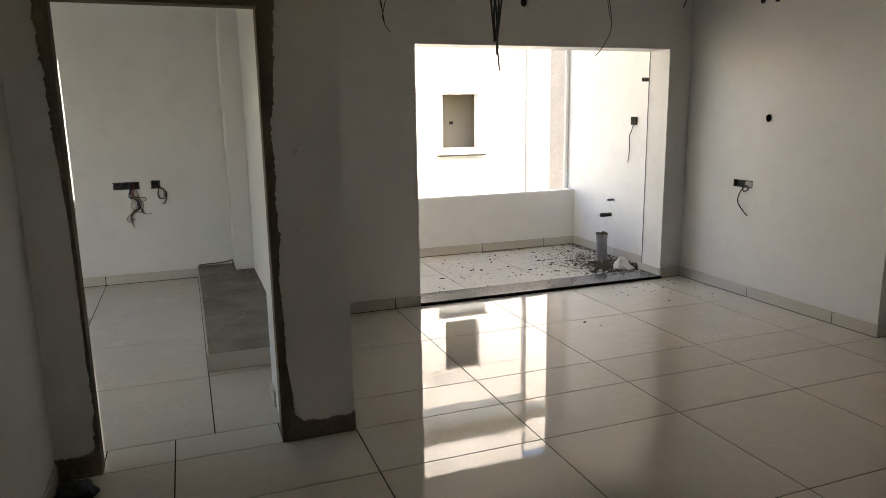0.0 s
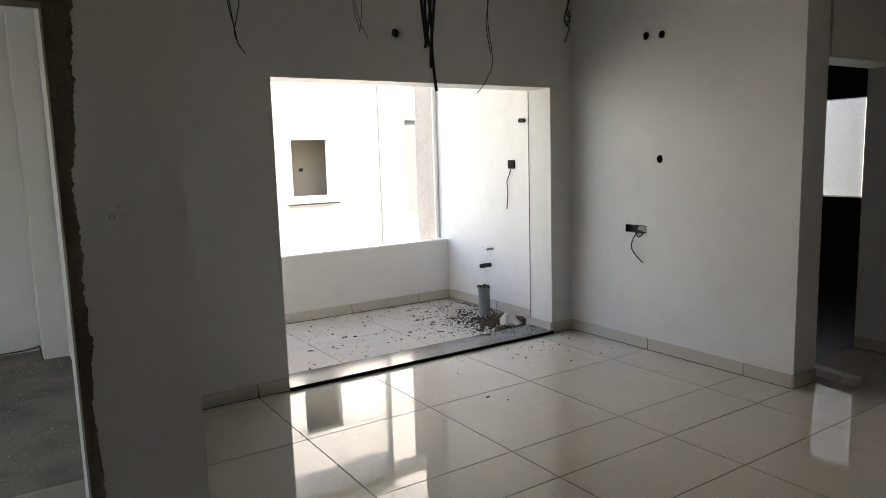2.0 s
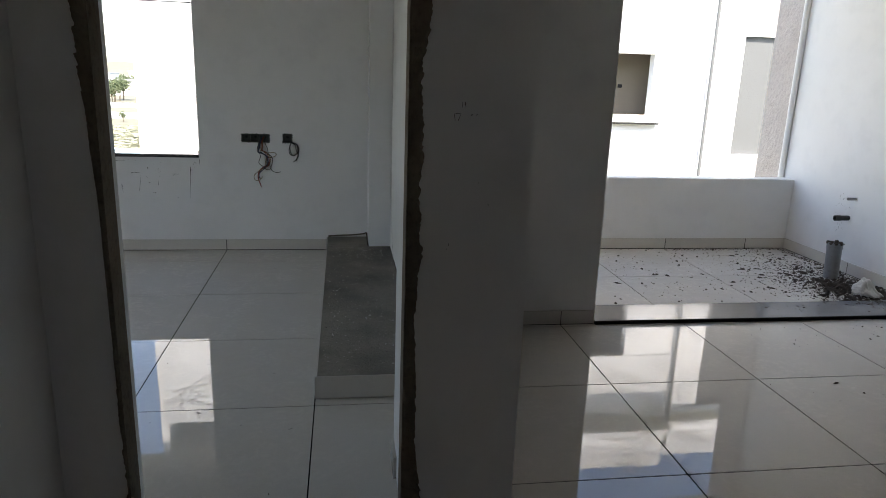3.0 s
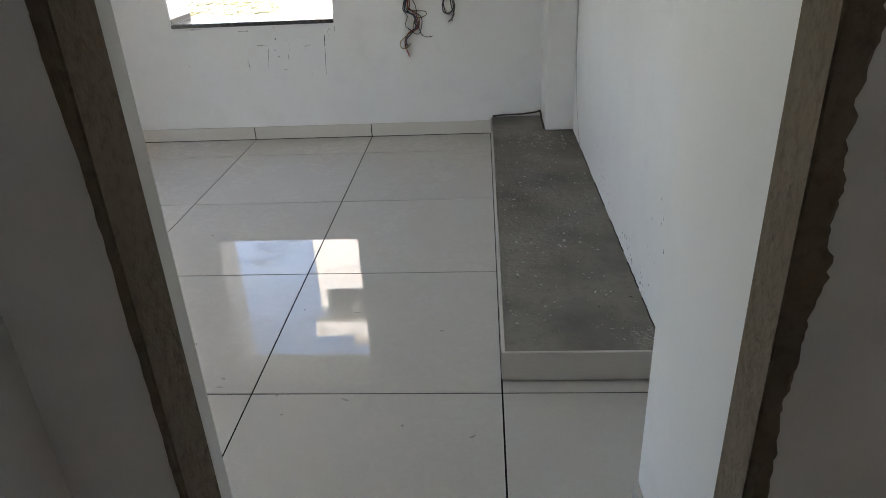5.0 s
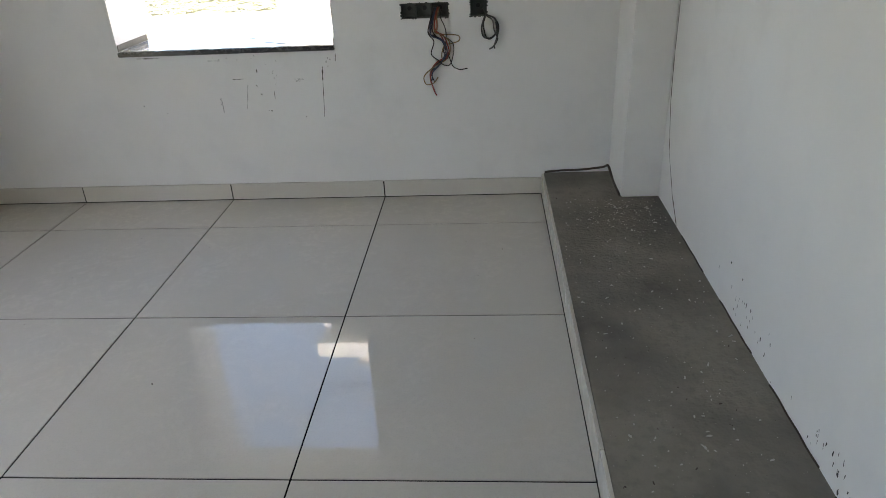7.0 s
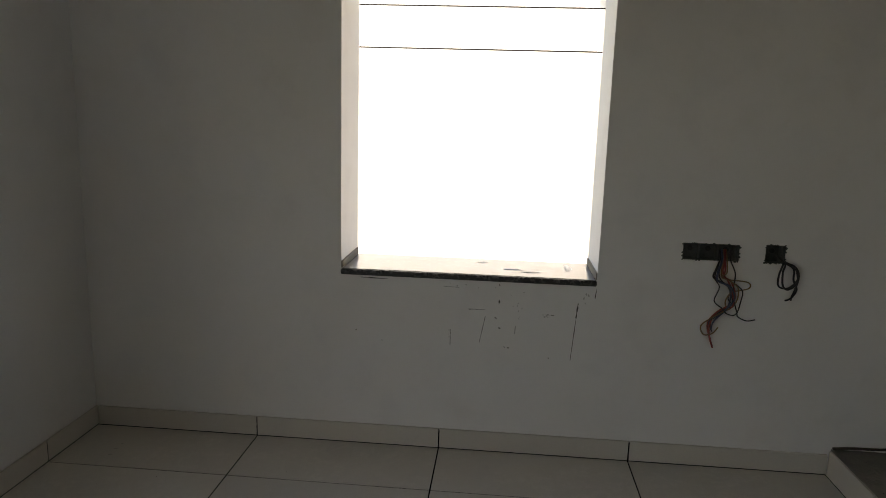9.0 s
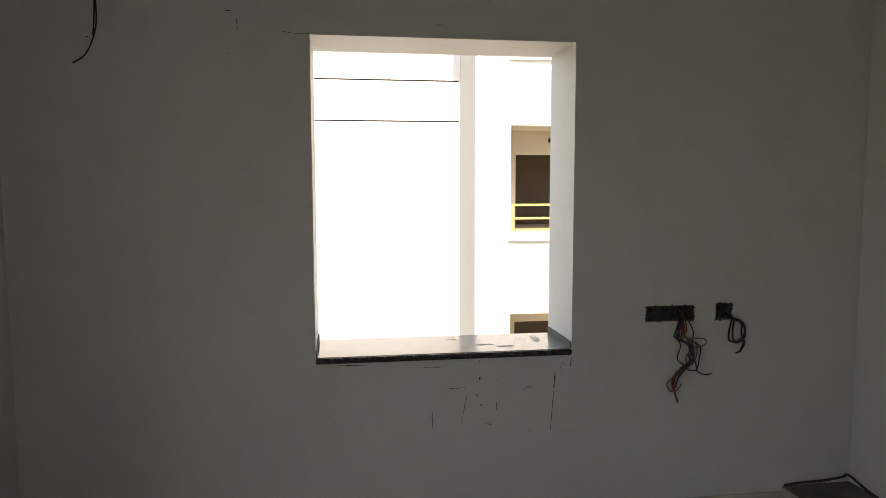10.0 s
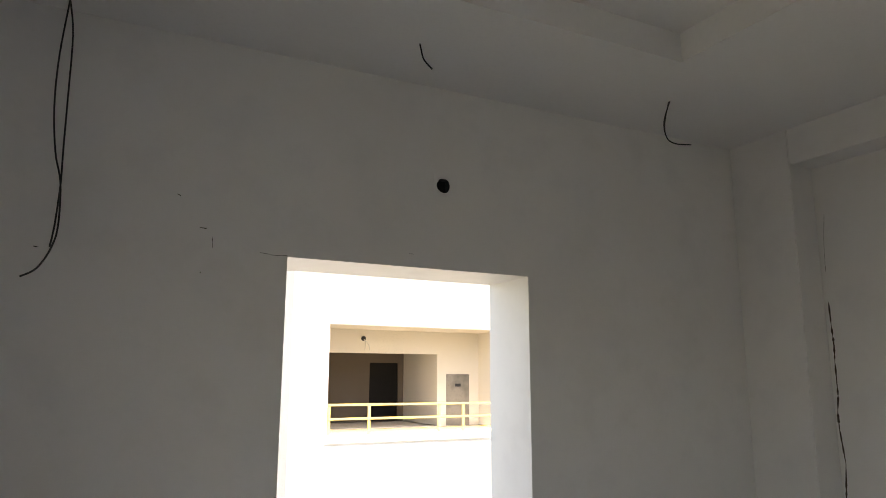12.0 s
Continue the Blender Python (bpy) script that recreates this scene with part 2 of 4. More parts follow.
# ---- walls ----
wall_n = structure("wall_north", wall_mesh("y", YN, 0.33, XW - 0.2, XE + 0.14, -0.1, 3.2, [
    (-2.03, -0.979, 0.745, 2.02, None), (-0.654, -0.437, 0.872, 0.94, 0.05), (-0.338, -0.262, 0.872, 0.945, 0.05), (-1.43, -1.356, 2.335, 2.41, 0.06)]),
    PAINT, "white puttied bedroom wall with a bare window opening and scuffs", "wall")
wall_w = structure("wall_west", wall_mesh("x", XW, -0.2, DB - 0.14, YN, -0.1, 3.2, [(-2.85, -1.65, 0.0, 2.1, None)]), PAINT, "white puttied bedroom side wall with a wide balcony door opening", "wall")
wall_e = structure("wall_east", wall_mesh("x", XE, PX - XE, DB, YN, -0.1, 3.2), PAINT, "white puttied partition wall, stained and cracked", "wall")
wall_s = structure("wall_door", wall_mesh("y", DY, DB - DY, XW, PX, -0.1, 3.2, [(DX0, DX1, -0.1, DH, None)]), PAINT,
                   "white puttied wall with a frameless door opening", "wall")
structure("door_stub", box(0.32, XE, DB, -2.85, -0.1, 3.2), PAINT, "white puttied wall stub beside the doorway", "wall")
corner_col = structure("corner_column", box(0.333, XE, 0.012, YN, 0.112, CB + 0.1, 0.004), PAINT, "white puttied corner column on the ledge", "column")
structure("ledge_beam", box(0.334, XE, -2.85, 0.011, 2.62, CB + 0.1, 0.004), PAINT, "white puttied beam over the ledge niche", "beam")
wall_hl = structure("wall_hall", wall_mesh("x", HL, -0.2, BACK, DY, -0.1, 3.2), PAINT, "plain white puttied hall wall", "wall")
wall_l = structure("wall_balcony", wall_mesh("y", LY, LYB - LY, PX, LX + 0.25, -0.1, 3.2, [
    (OX0, OX1, -0.1, OH, None), (2.52, 2.585, 2.315, 2.385, 0.06)]), PAINT, "white puttied wall with a wide balcony opening", "wall")
wall_r = structure("wall_living", wall_mesh("x", LX, LXB - LX, LEND, LY, -0.1, 3.2, [
    (-2.255, -2.05, 0.885, 0.945, 0.05), (-2.40, -2.34, 1.405, 1.47, 0.06), (-2.262, -2.206, 2.29, 2.355, 0.06), (-2.405, -2.345, 2.275, 2.345, 0.06)]),
    PAINT, "white puttied living room wall with bare electrical holes", "wall")
wall_h = structure("wall_passage", wall_mesh("x", HX, 0.2, BACK, -3.19, -0.1, 3.2), PAINT, "plain white puttied passage wall", "wall")
wall_dh = structure("wall_passage_head", wall_mesh("y", -3.43, 0.24, LXB, HX, 2.03, 3.2), PAINT, "white puttied wall over the passage opening", "wall")
# the high opening is unseen, added to let more light into the hall
wall_b = structure("wall_back", wall_mesh("y", BACK, -0.2, HL - 0.2, HX + 0.2, -0.1, 3.2, [(1.0, 1.6, 2.05, 2.4, None)]), PAINT, "plain white puttied back wall with an opening added to brighten the hall", "wall")
wall_beam = structure("passage_beam", box(LX, LXB, BACK, LEND, 2.52, 3.2), PAINT, "white puttied beam over the passage mouth", "beam")

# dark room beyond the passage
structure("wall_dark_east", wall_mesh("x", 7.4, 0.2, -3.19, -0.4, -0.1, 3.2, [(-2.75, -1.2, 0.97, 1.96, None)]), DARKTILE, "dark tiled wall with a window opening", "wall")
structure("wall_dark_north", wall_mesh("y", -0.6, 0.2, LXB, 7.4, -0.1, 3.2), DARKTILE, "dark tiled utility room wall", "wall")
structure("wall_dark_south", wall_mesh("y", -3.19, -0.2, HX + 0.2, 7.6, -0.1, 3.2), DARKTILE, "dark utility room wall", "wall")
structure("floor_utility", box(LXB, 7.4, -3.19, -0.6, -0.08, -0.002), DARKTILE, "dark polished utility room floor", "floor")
structure("ceiling_utility", box(LXB, 7.6, -3.19, -0.4, 2.5, 2.6), CEIL, "plain utility room ceiling", "ceiling")

# balcony
BAL_SIDE = structure("wall_balcony_side", wall_mesh("x", BALX, 0.2, LYB, 0.61, -0.1, 3.0), PAINT, "white balcony side wall with pipes and a wire box", "wall")
structure("wall_balcony_end", wall_mesh("x", 0.9, -0.15, LYB, 0.61, -0.1, 3.0), PAINT, "plain white balcony end wall", "wall")
structure("parapet", box(0.9, BALX, BALY, 0.59, -0.1, 0.617, 0.006), PAINT, "low white balcony parapet", "parapet")
structure("ceiling_balcony", box(0.75, BALX + 0.2, LYB, 0.61, 2.75, 2.9), CEIL, "plain white balcony ceiling", "ceiling")
structure("wall_textured_fin", wall_mesh("x", BALX + 0.012, 0.19, 0.612, 1.08, -6.5, 6.0), TEXTURED, "rough textured beige outer wall fin", "wall")

# ceilings with raised trays
def tray_ceiling(name, x0, x1, y0, y1, z, tx0, tx1, ty0, ty1, rise, label):
    bm = bmesh.new()
    add_box(bm, x0, tx0, y0, y1, z, z + 0.05)
    add_box(bm, tx1, x1, y0, y1, z, z + 0.05)
    add_box(bm, tx0, tx1, y0, ty0, z, z + 0.05)
    add_box(bm, tx0, tx1, ty1, y1, z, z + 0.05)
    add_box(bm, tx0 - 0.03, tx1 + 0.03, ty0 - 0.03, ty1 + 0.03, z + rise, z + rise + 0.05)
    for a in ((tx0 - 0.03, tx0, ty0 - 0.03, ty1 + 0.03), (tx1, tx1 + 0.03, ty0 - 0.03, ty1 + 0.03), (tx0, tx1, ty0 - 0.03, ty0), (tx0, tx1, ty1, ty1 + 0.03)):
        add_box(bm, *a, z + 0.05, z + rise)
    return structure(name, bm, CEIL, label, "ceiling")


tray_ceiling("ceiling_living", HL - 0.02, LX, BACK, LY, CL, 0.9, 3.58, -7.6, -2.08, 0.14, "white plaster ceiling with a raised tray")
tray_ceiling("ceiling_bedroom", XW, XE, DB, YN, CB, -2.35, -0.683, -2.4, -0.30, 0.12, "white plaster ceiling with a raised tray")
structure("ceiling_passage", box(LXB, HX, BACK, -3.43, 2.52, 2.6), CEIL, "low white passage ceiling", "ceiling")

# unseen roof slab, added to keep daylight out above the ceilings
structure("roof", box(-3.5, 7.8, BACK - 0.2, 0.62, 3.2, 3.4), FACADE, "unseen roof slab added to block daylight", "roof")

# ---- electrical recess rims ----
def ragged_cover(name, axis, face, u, z, r, half, parent, seed):
    """Patch with a ragged round hole in front of a square recess, so that the hole reads as round."""
    bm = bmesh.new()
    n = 24
    inner, outer = [], []
    for k in range(n):
        a = 2 * math.pi * k / n
        q = r * (1 + 0.16 * noise.noise(Vector((math.cos(a) * 1.6, math.sin(a) * 1.6, seed))))
        h = half / max(abs(math.cos(a)), abs(math.sin(a)))
        for ring, rad in ((inner, q), (outer, h)):
            du, dz = math.cos(a) * rad, math.sin(a) * rad
            p = (u + du, face, z + dz) if axis == "y" else (face, u + du, z + dz)
            ring.append(bm.verts.new(p))
    for k in range(n):
        bm.faces.new((inner[k], inner[(k + 1) % n], outer[(k + 1) % n], outer[k]))
    bmesh.ops.recalc_face_normals(bm, faces=bm.faces)
    ext = bmesh.ops.extrude_face_region(bm, geom=bm.faces[:])
    for v in [q for q in ext["geom"] if isinstance(q, bmesh.types.BMVert)]:
        v.co[1 if axis == "y" else 0] -= 0.0025
    bmesh.ops.recalc_face_normals(bm, faces=bm.faces)
    return part(name, bm, PAINT, parent, "patched plaster rim round a hole")


def lining(axis, face, u0, u1, z0, z1, depth, parent, name="junction_box", mat=BOX):
    """Open-fronted box set in a recess."""
    bm = bmesh.new()
    t = 0.003
    e = 0.001
    for a in ((u0 + e, u1 - e, z0 + e, z0 + t, 0.001, depth), (u0 + e, u1 - e, z1 - t, z1 - e, 0.001, depth), (u0 + e, u0 + t, z0 + t, z1 - t, 0.001, depth),
              (u1 - t, u1 - e, z0 + t, z1 - t, 0.001, depth), (u0 + t, u1 - t, z0 + t, z1 - t, depth - 0.006, depth - 0.002)):
        if axis == "y":
            add_box(bm, a[0], a[1], face + a[4], face + a[5], a[2], a[3])
        else:
            add_box(bm, face + a[4], face + a[5], a[0], a[1], a[2], a[3])
    return part(name, bm, mat, parent, "blackened open junction box")


ragged_cover("hole_rim", "y", YN - 0.0005, -1.393, 2.372, 0.031, 0.042, wall_n, 1.0)
lining("y", YN, -1.43, -1.356, 2.335, 2.41, 0.058, wall_n, "conduit_hole", BLACK)
lining("y", YN, -0.654, -0.437, 0.872, 0.94, 0.045, wall_n)
lining("y", YN, -0.338, -0.262, 0.872, 0.945, 0.045, wall_n)
for (u0, u1, z0, z1), sd_ in zip(((-2.40, -2.34, 1.405, 1.47), (-2.262, -2.206, 2.29, 2.355), (-2.405, -2.345, 2.275, 2.345)), (2.0, 3.0, 4.0)):
    ragged_cover("hole_rim", "x", LX - 0.0005, (u0 + u1) / 2, (z0 + z1) / 2, 0.028, 0.037, wall_r, sd_)
    lining("x", LX, u0, u1, z0, z1, 0.058, wall_r, "conduit_hole", BLACK)
lining("x", LX, -2.255, -2.05, 0.885, 0.945, 0.045, wall_r)
ragged_cover("hole_rim", "y", LY - 0.0005, 2.552, 2.35, 0.029, 0.037, wall_l, 5.0)
lining("y", LY, 2.52, 2.585, 2.315, 2.385, 0.058, wall_l, "conduit_hole", BLACK)

def box_detail(u0, u1, z0, z1, seed):
    """Inside a bedroom wall box: a moulded back plate with round knock-outs and a divider; broken putty round the mouth."""
    rnd = random.Random(seed)
    y = YN + 0.036
    for k in range(max(1, round((u1 - u0) / 0.07))):
        cx = u0 + 0.036 + k * 0.07
        bm = bmesh.new()
        bmesh.ops.create_cone(bm, cap_ends=True, segments=14, radius1=0.011, radius2=0.010, depth=0.003, matrix=Matrix.Translation((cx, y, (z0 + z1) / 2 + 0.008)) @ Matrix.Rotation(radians(90), 4, "X"))
        part("knock_out", bm, BLACK, wall_n, "round knock-out in the wall box")
        part("screw_lug", box(cx + 0.026, cx + 0.033, YN + 0.004, y + 0.003, z0 + 0.006, z1 - 0.006, 0.001), BOX, wall_n, "moulded rib in the wall box")
    bm = bmesh.new()
    for k in range(22):
        a = rnd.uniform(0, 4)
        t = a % 1
        u, z = ((u0 + (u1 - u0) * t, z0), (u0 + (u1 - u0) * t, z1), (u0, z0 + (z1 - z0) * t), (u1, z0 + (z1 - z0) * t))[int(a)]
        q = rnd.uniform(0.0015, 0.005)
        bmesh.ops.create_icosphere(bm, subdivisions=1, radius=1.0, matrix=Matrix.Translation((u, YN, z)) @ Matrix.Diagonal((q * 1.4, 0.0025, q, 1)))
    part("chipped_putty", bm, BOX, wall_n, "chipped dark putty round the wall box")


box_detail(-0.654, -0.437, 0.872, 0.94, 81)
box_detail(-0.338, -0.262, 0.872, 0.945, 82)

# ---- window sill ----
sill = structure("window_sill", box(-2.029, -0.980, YN - 0.012, YN + 0.325, 0.746, 0.768, 0.003), [BLACK_GRANITE], "black granite window sill under dust", "sill")
part("dust_layer", box(-2.022, -0.987, YN + 0.004, YN + 0.32, 0.7685, 0.7705), DUSTY, sill, "dried pale cement dust and slurry")
rnd = random.Random(71)
for cx, cy, rx, ry in ((-1.32, 0.48, 0.05, 0.02), (-1.25, 0.44, 0.06, 0.015), (-1.08, 0.56, 0.02, 0.08), (-1.45, 0.60, 0.03, 0.012)):
    bm = bmesh.new()
    ring = []
    for k in range(28):
        a = 2 * math.pi * k / 28
        q = 0.75 + 0.5 * noise.noise(Vector((math.cos(a) * 2, math.sin(a) * 2, cx * 9)))
        ring.append(bm.verts.new((cx + math.cos(a) * rx * q, cy + math.sin(a) * ry * q, 0.7712)))
    mid = bm.verts.new((cx, cy, 0.7745))
    for k in range(28):
        bm.faces.new((ring[k], ring[(k + 1) % 28], mid))
    part("slurry_patch", bm, SLURRY, sill, "dried white slurry")
for xa, xb in ((-2.0295, -2.024), (-0.985, -0.9795)):
    part("skim_edge", box(xa, xb, YN + 0.003, YN + 0.32, 0.771, 0.80), CEMENT, sill, "dirty grey cement edge")

# ---- ledge with column ----
ledge = structure("ledge", box(0.012, XE, -2.333, YN, 0.0, 0.110), CEMENT, "raised bare cement ledge along the wall", "ledge")
for i, (a, b) in enumerate(((-2.333, -1.6), (-1.597, -0.8), (-0.797, 0.0), (0.003, 0.34))):
    part("edge_tile", box(0.0, 0.011, a, b, 0.0, 0.1085, 0.0015), SKIRT, ledge)
part("front_tile", box(0.0, 0.488, -2.344, -2.334, 0.005, 0.112, 0.0015), SKIRT, ledge)
bm = bmesh.new()
add_tube(bm, [(0.015, 0.345, 0.117), (0.10, 0.348, 0.122), (0.2, 0.346, 0.125), (0.3, 0.347, 0.135), (0.325, 0.335, 0.145), (0.328, 0.2, 0.118), (0.33, 0.03, 0.114)], 0.006, 6)
part("dark_gap", bm, RUBBLE, ledge, "broken dark joint along the wall")

def chips(name, n, area, size, mat, z, seed, label, clump=None):
    rnd = random.Random(seed)
    verts, faces = [], []
    for i in range(n):
        if clump and rnd.random() < clump[4]:
            x, y = rnd.gauss(clump[0], clump[2]), rnd.gauss(clump[1], clump[3])
            if not (area[0] < x < area[1] and area[2] < y < area[3]):
                continue
        else:
            x, y = rnd.uniform(*area[:2]), rnd.uniform(*area[2:])
        s = size * (0.3 + rnd.random() ** 3 * 1.6)
        h = s * rnd.uniform(0.35, 0.8)
        k, a0 = len(verts), rnd.uniform(0, 6)
        long_, turn = rnd.choice((0.8, 1.0, 1.3, 2.2)), rnd.uniform(0, 3.14)
        ct, st = math.cos(turn), math.sin(turn)
        for j in range(5):
            a = a0 + j * 1.257 + rnd.uniform(-0.3, 0.3)
            q = s * rnd.uniform(0.6, 1.1)
            u, v = math.cos(a) * q * long_, math.sin(a) * q * 0.7
            verts.append((x + u * ct - v * st, y + u * st + v * ct, z - 0.001))
        for j in range(3):
            a = a0 + j * 2.1
            u, v = math.cos(a) * s * 0.45 * long_, math.sin(a) * s * 0.35
            verts.append((x + u * ct - v * st, y + u * st + v * ct, z + h * rnd.uniform(0.7, 1.1)))
        faces += [(k + 5, k + 6, k + 7), (k, k + 1, k + 5), (k + 1, k + 6, k + 5), (k + 1, k + 2, k + 6), (k + 2, k + 3, k + 6), (k + 3, k + 7, k + 6), (k + 3, k + 4, k + 7), (k + 4, k + 5, k + 7), (k + 4, k, k + 5)]
    me = bpy.data.meshes.new(name)
    me.from_pydata(verts, [], faces)
    me.materials.append(mat)
    ob = new(name, me)
    return tagged(ob, label, "rubble", kind="stuff")


chips("plaster_chips", 900, (0.02, 0.48, -2.3, 0.0), 0.0030, CHIP, 0.1105, 5, "small pale plaster chips scattered on the cement ledge", (0.3, -0.15, 0.1, 0.12, 0.35))

# ---- doorway rough edges ----
def ragged_strip(name, pts_in, pts_out, y0, y1, seed, parent):
    """Rough cement band between two lines on the wall; the outer line is ragged."""
    bm = bmesh.new()
    n = 280
    A, B = [], []
    for k in range(n + 1):
        t = k / n
        def at(pts):
            s = t * (len(pts) - 1)
            i = min(int(s), len(pts) - 2)
            return Vector(pts[i]).lerp(Vector(pts[i + 1]), s - i)
        a, b = at(pts_in), at(pts_out)
        j = noise.noise(Vector((t * 38, seed, 0))) * 0.010 + noise.noise(Vector((t * 9, seed, 3))) * 0.016 + noise.noise(Vector((t * 110, seed, 5))) * 0.008 + noise.noise(Vector((t * 240, seed, 9))) * 0.005
        w = (b - a).normalized()
        b = b + w * j
        A.append((a.x, a.y))
        B.append((b.x, b.y))
    rows = []
    for k in range(n + 1):
        row = []
        for m in range(6):
            f = m / 5
            x, z = A[k][0] * (1 - f) + B[k][0] * f, A[k][1] * (1 - f) + B[k][1] * f
            yy = y1 - (0.004 + 0.004 * (noise.noise(Vector((x * 30, z * 30, seed))) + 0.5)) if 0 < m < 5 else (y1 if m == 5 else y1 - 0.004)
            row.append(bm.verts.new((x, yy, z)))
        rows.append(row)
    for r0, r1 in zip(rows, rows[1:]):
        for m in range(5):
            bm.faces.new((r0[m], r0[m + 1], r1[m + 1], r1[m]))
    bmesh.ops.recalc_face_normals(bm, faces=bm.faces)
    ext = bmesh.ops.extrude_face_region(bm, geom=bm.faces[:])
    for v in [g for g in ext["geom"] if isinstance(g, bmesh.types.BMVert)]:
        v.co.y = y1 + 0.002
    bmesh.ops.recalc_face_normals(bm, faces=bm.faces)
    return part(name, bm, RAWCEM, parent, "rough brown unplastered cement edge")


FY = DY - 0.001
ragged_strip("raw_edge", [(DX1, 0.0), (DX1, DH)], [(DX1 + 0.075, 0.0), (DX1 + 0.035, 0.4), (DX1 + 0.03, 1.0), (DX1 + 0.04, 1.5), (DX1 + 0.075, DH)], 0, FY, 1.0, wall_s)
ragged_strip("raw_edge", [(DX0, 0.0), (DX0, DH)], [(DX0 - 0.015, 0.0), (DX0 - 0.008, 0.5), (DX0 - 0.012, 1.1), (DX0 - 0.03, 1.5), (DX0 - 0.05, DH)], 0, FY, 2.0, wall_s)
ragged_strip("raw_edge", [(DX0 - 0.05, DH), (DX1 + 0.075, DH)], [(DX0 - 0.05, DH + 0.05), (DX1 + 0.075, DH + 0.055)], 0, FY, 3.0, wall_s)
ragged_strip("raw_base", [(DX1 + 0.03, 0.0), (PX + 0.002, 0.0)], [(DX1 + 0.05, 0.14), (DX1 + 0.1, 0.09), (PX - 0.05, 0.085), (PX + 0.002, 0.095)], 0, FY - 0.003, 4.0, wall_s)
ragged_strip("raw_base", [(HL, 0.0), (DX0, 0.0)], [(HL, 0.10), (DX0 - 0.05, 0.095), (DX0, 0.14)], 0, FY - 0.003, 5.0, wall_s)
# rough outer part of the reveals
for xx, d in ((DX1, -0.004), (DX0, 0.004)):
    part("raw_reveal", box(min(xx, xx + d), max(xx, xx + d), DY - 0.004, DY + 0.083, 0.0, DH), RAWCEM, wall_s, "rough brown cement reveal")
part("raw_reveal", box(DX0, DX1, DY - 0.004, DY + 0.083, DH - 0.004, DH), RAWCEM, wall_s, "rough brown cement reveal")


# ---- wires ----
def wire_bundle(name, strands, label, category="wires"):
    top = Vector(strands[0][1][0])
    e = empty(name, top)
    for mat, pts, r in strands:
        bm = bmesh.new()
        add_tube(bm, pts, r)
        settle_part(part("strand", bm, mat, smooth=True), e)
    return tagged(e, label, category)


def on_n(points, off=0.02):
    return [(x, YN - off - (0.012 * math.sin(i * 1.3) ** 2), z) for i, (x, z) in enumerate(points)]


# bedroom bundle: x and z on the window wall
def bz(px, pz):
    """From the sketch of the bundle to metres on the wall."""
    return (-0.654 + (px - 100) * 0.000749, 0.938 - (pz - 75) * 0.000749)


def sketch(*pts):
    return [bz(*p) for p in pts]


first = (-0.505, YN + 0.03, 0.905)
S = []
for mat, pts, r in (
    (WIRE_K, sketch((290, 150), (270, 200), (265, 250), (330, 280), (360, 330), (375, 390), (300, 440), (262, 500), (270, 540)), 0.0016),
    (WIRE_B, sketch((300, 150), (285, 200), (275, 255), (300, 270), (350, 300), (360, 370), (330, 430), (270, 480), (262, 520)), 0.0016),
    (WIRE_B, sketch((295, 150), (275, 210), (285, 265), (345, 285), (375, 350), (340, 420), (280, 480), (275, 530)), 0.0016),
    (WIRE_R, sketch((315, 150), (318, 210), (310, 245), (350, 260), (375, 310), (380, 380), (300, 430), (260, 500), (275, 580), (295, 632)), 0.0018),
    (WIRE_R, sketch((310, 150), (305, 220), (340, 265), (368, 330), (370, 400), (290, 450), (262, 520), (280, 590), (290, 620)), 0.0018),
    (WIRE_Y, sketch((320, 150), (322, 215), (300, 240), (350, 262), (390, 300), (380, 390), (270, 460), (222, 510), (235, 555), (280, 550), (310, 515)), 0.0014),
    (WIRE_Y, sketch((305, 150), (300, 230), (330, 255), (440, 265), (450, 295), (400, 315), (360, 320), (340, 370), (340, 400)), 0.0014),
    (WIRE_K, sketch((340, 150), (365, 210), (372, 260), (368, 330), (395, 420), (410, 455), (450, 470), (497, 466)), 0.0014),
    (WIRE_K, sketch((285, 150), (262, 240), (295, 295), (275, 370), (320, 410), (350, 440), (390, 435), (412, 370), (412, 310), (375, 275)), 0.0014),
    (WIRE_K, sketch((300, 150), (290, 240), (355, 310), (350, 360), (378, 400), (320, 420), (270, 480), (285, 545)), 0.0014),
):
    pts3 = [(pts[0][0] + 0.01, YN + 0.03, 0.915)] + on_n(pts, 0.012 + 0.006 * (len(S) % 3))
    S.append((mat, pts3, r * 1.9))
wire_bundle("wire_bundle", S, "tangled coloured wires hanging from an open wall box")
S = []
for k, pts in enumerate((sketch((610, 150), (590, 220), (600, 280), (650, 285), (690, 230), (670, 175), (630, 155)), sketch((620, 150), (665, 170), (692, 220), (680, 290), (665, 330), (668, 350)),
                         sketch((615, 152), (655, 180), (665, 240), (685, 290), (660, 335), (635, 353)), sketch((612, 155), (600, 200), (612, 270), (640, 290), (680, 250), (675, 190)))):
    S.append((WIRE_K, [(-0.285, YN + 0.03, 0.90)] + on_n(pts, 0.012 + 0.005 * k), 0.0038))
wire_bundle("wire_loop", S, "looped black cable hanging from a small wall box")


# ceiling wires
def drop(y, wires, r=0.003):
    """Loose wires in the plane y, each a line of (x, z); the first point is in the ceiling."""
    wire_bundle("ceiling_wires", [(WIRE_K, [(x, y + 0.008 * k, z) for x, z in w], r) for k, w in enumerate(wires)], "loose black wires hanging from a bare ceiling point")


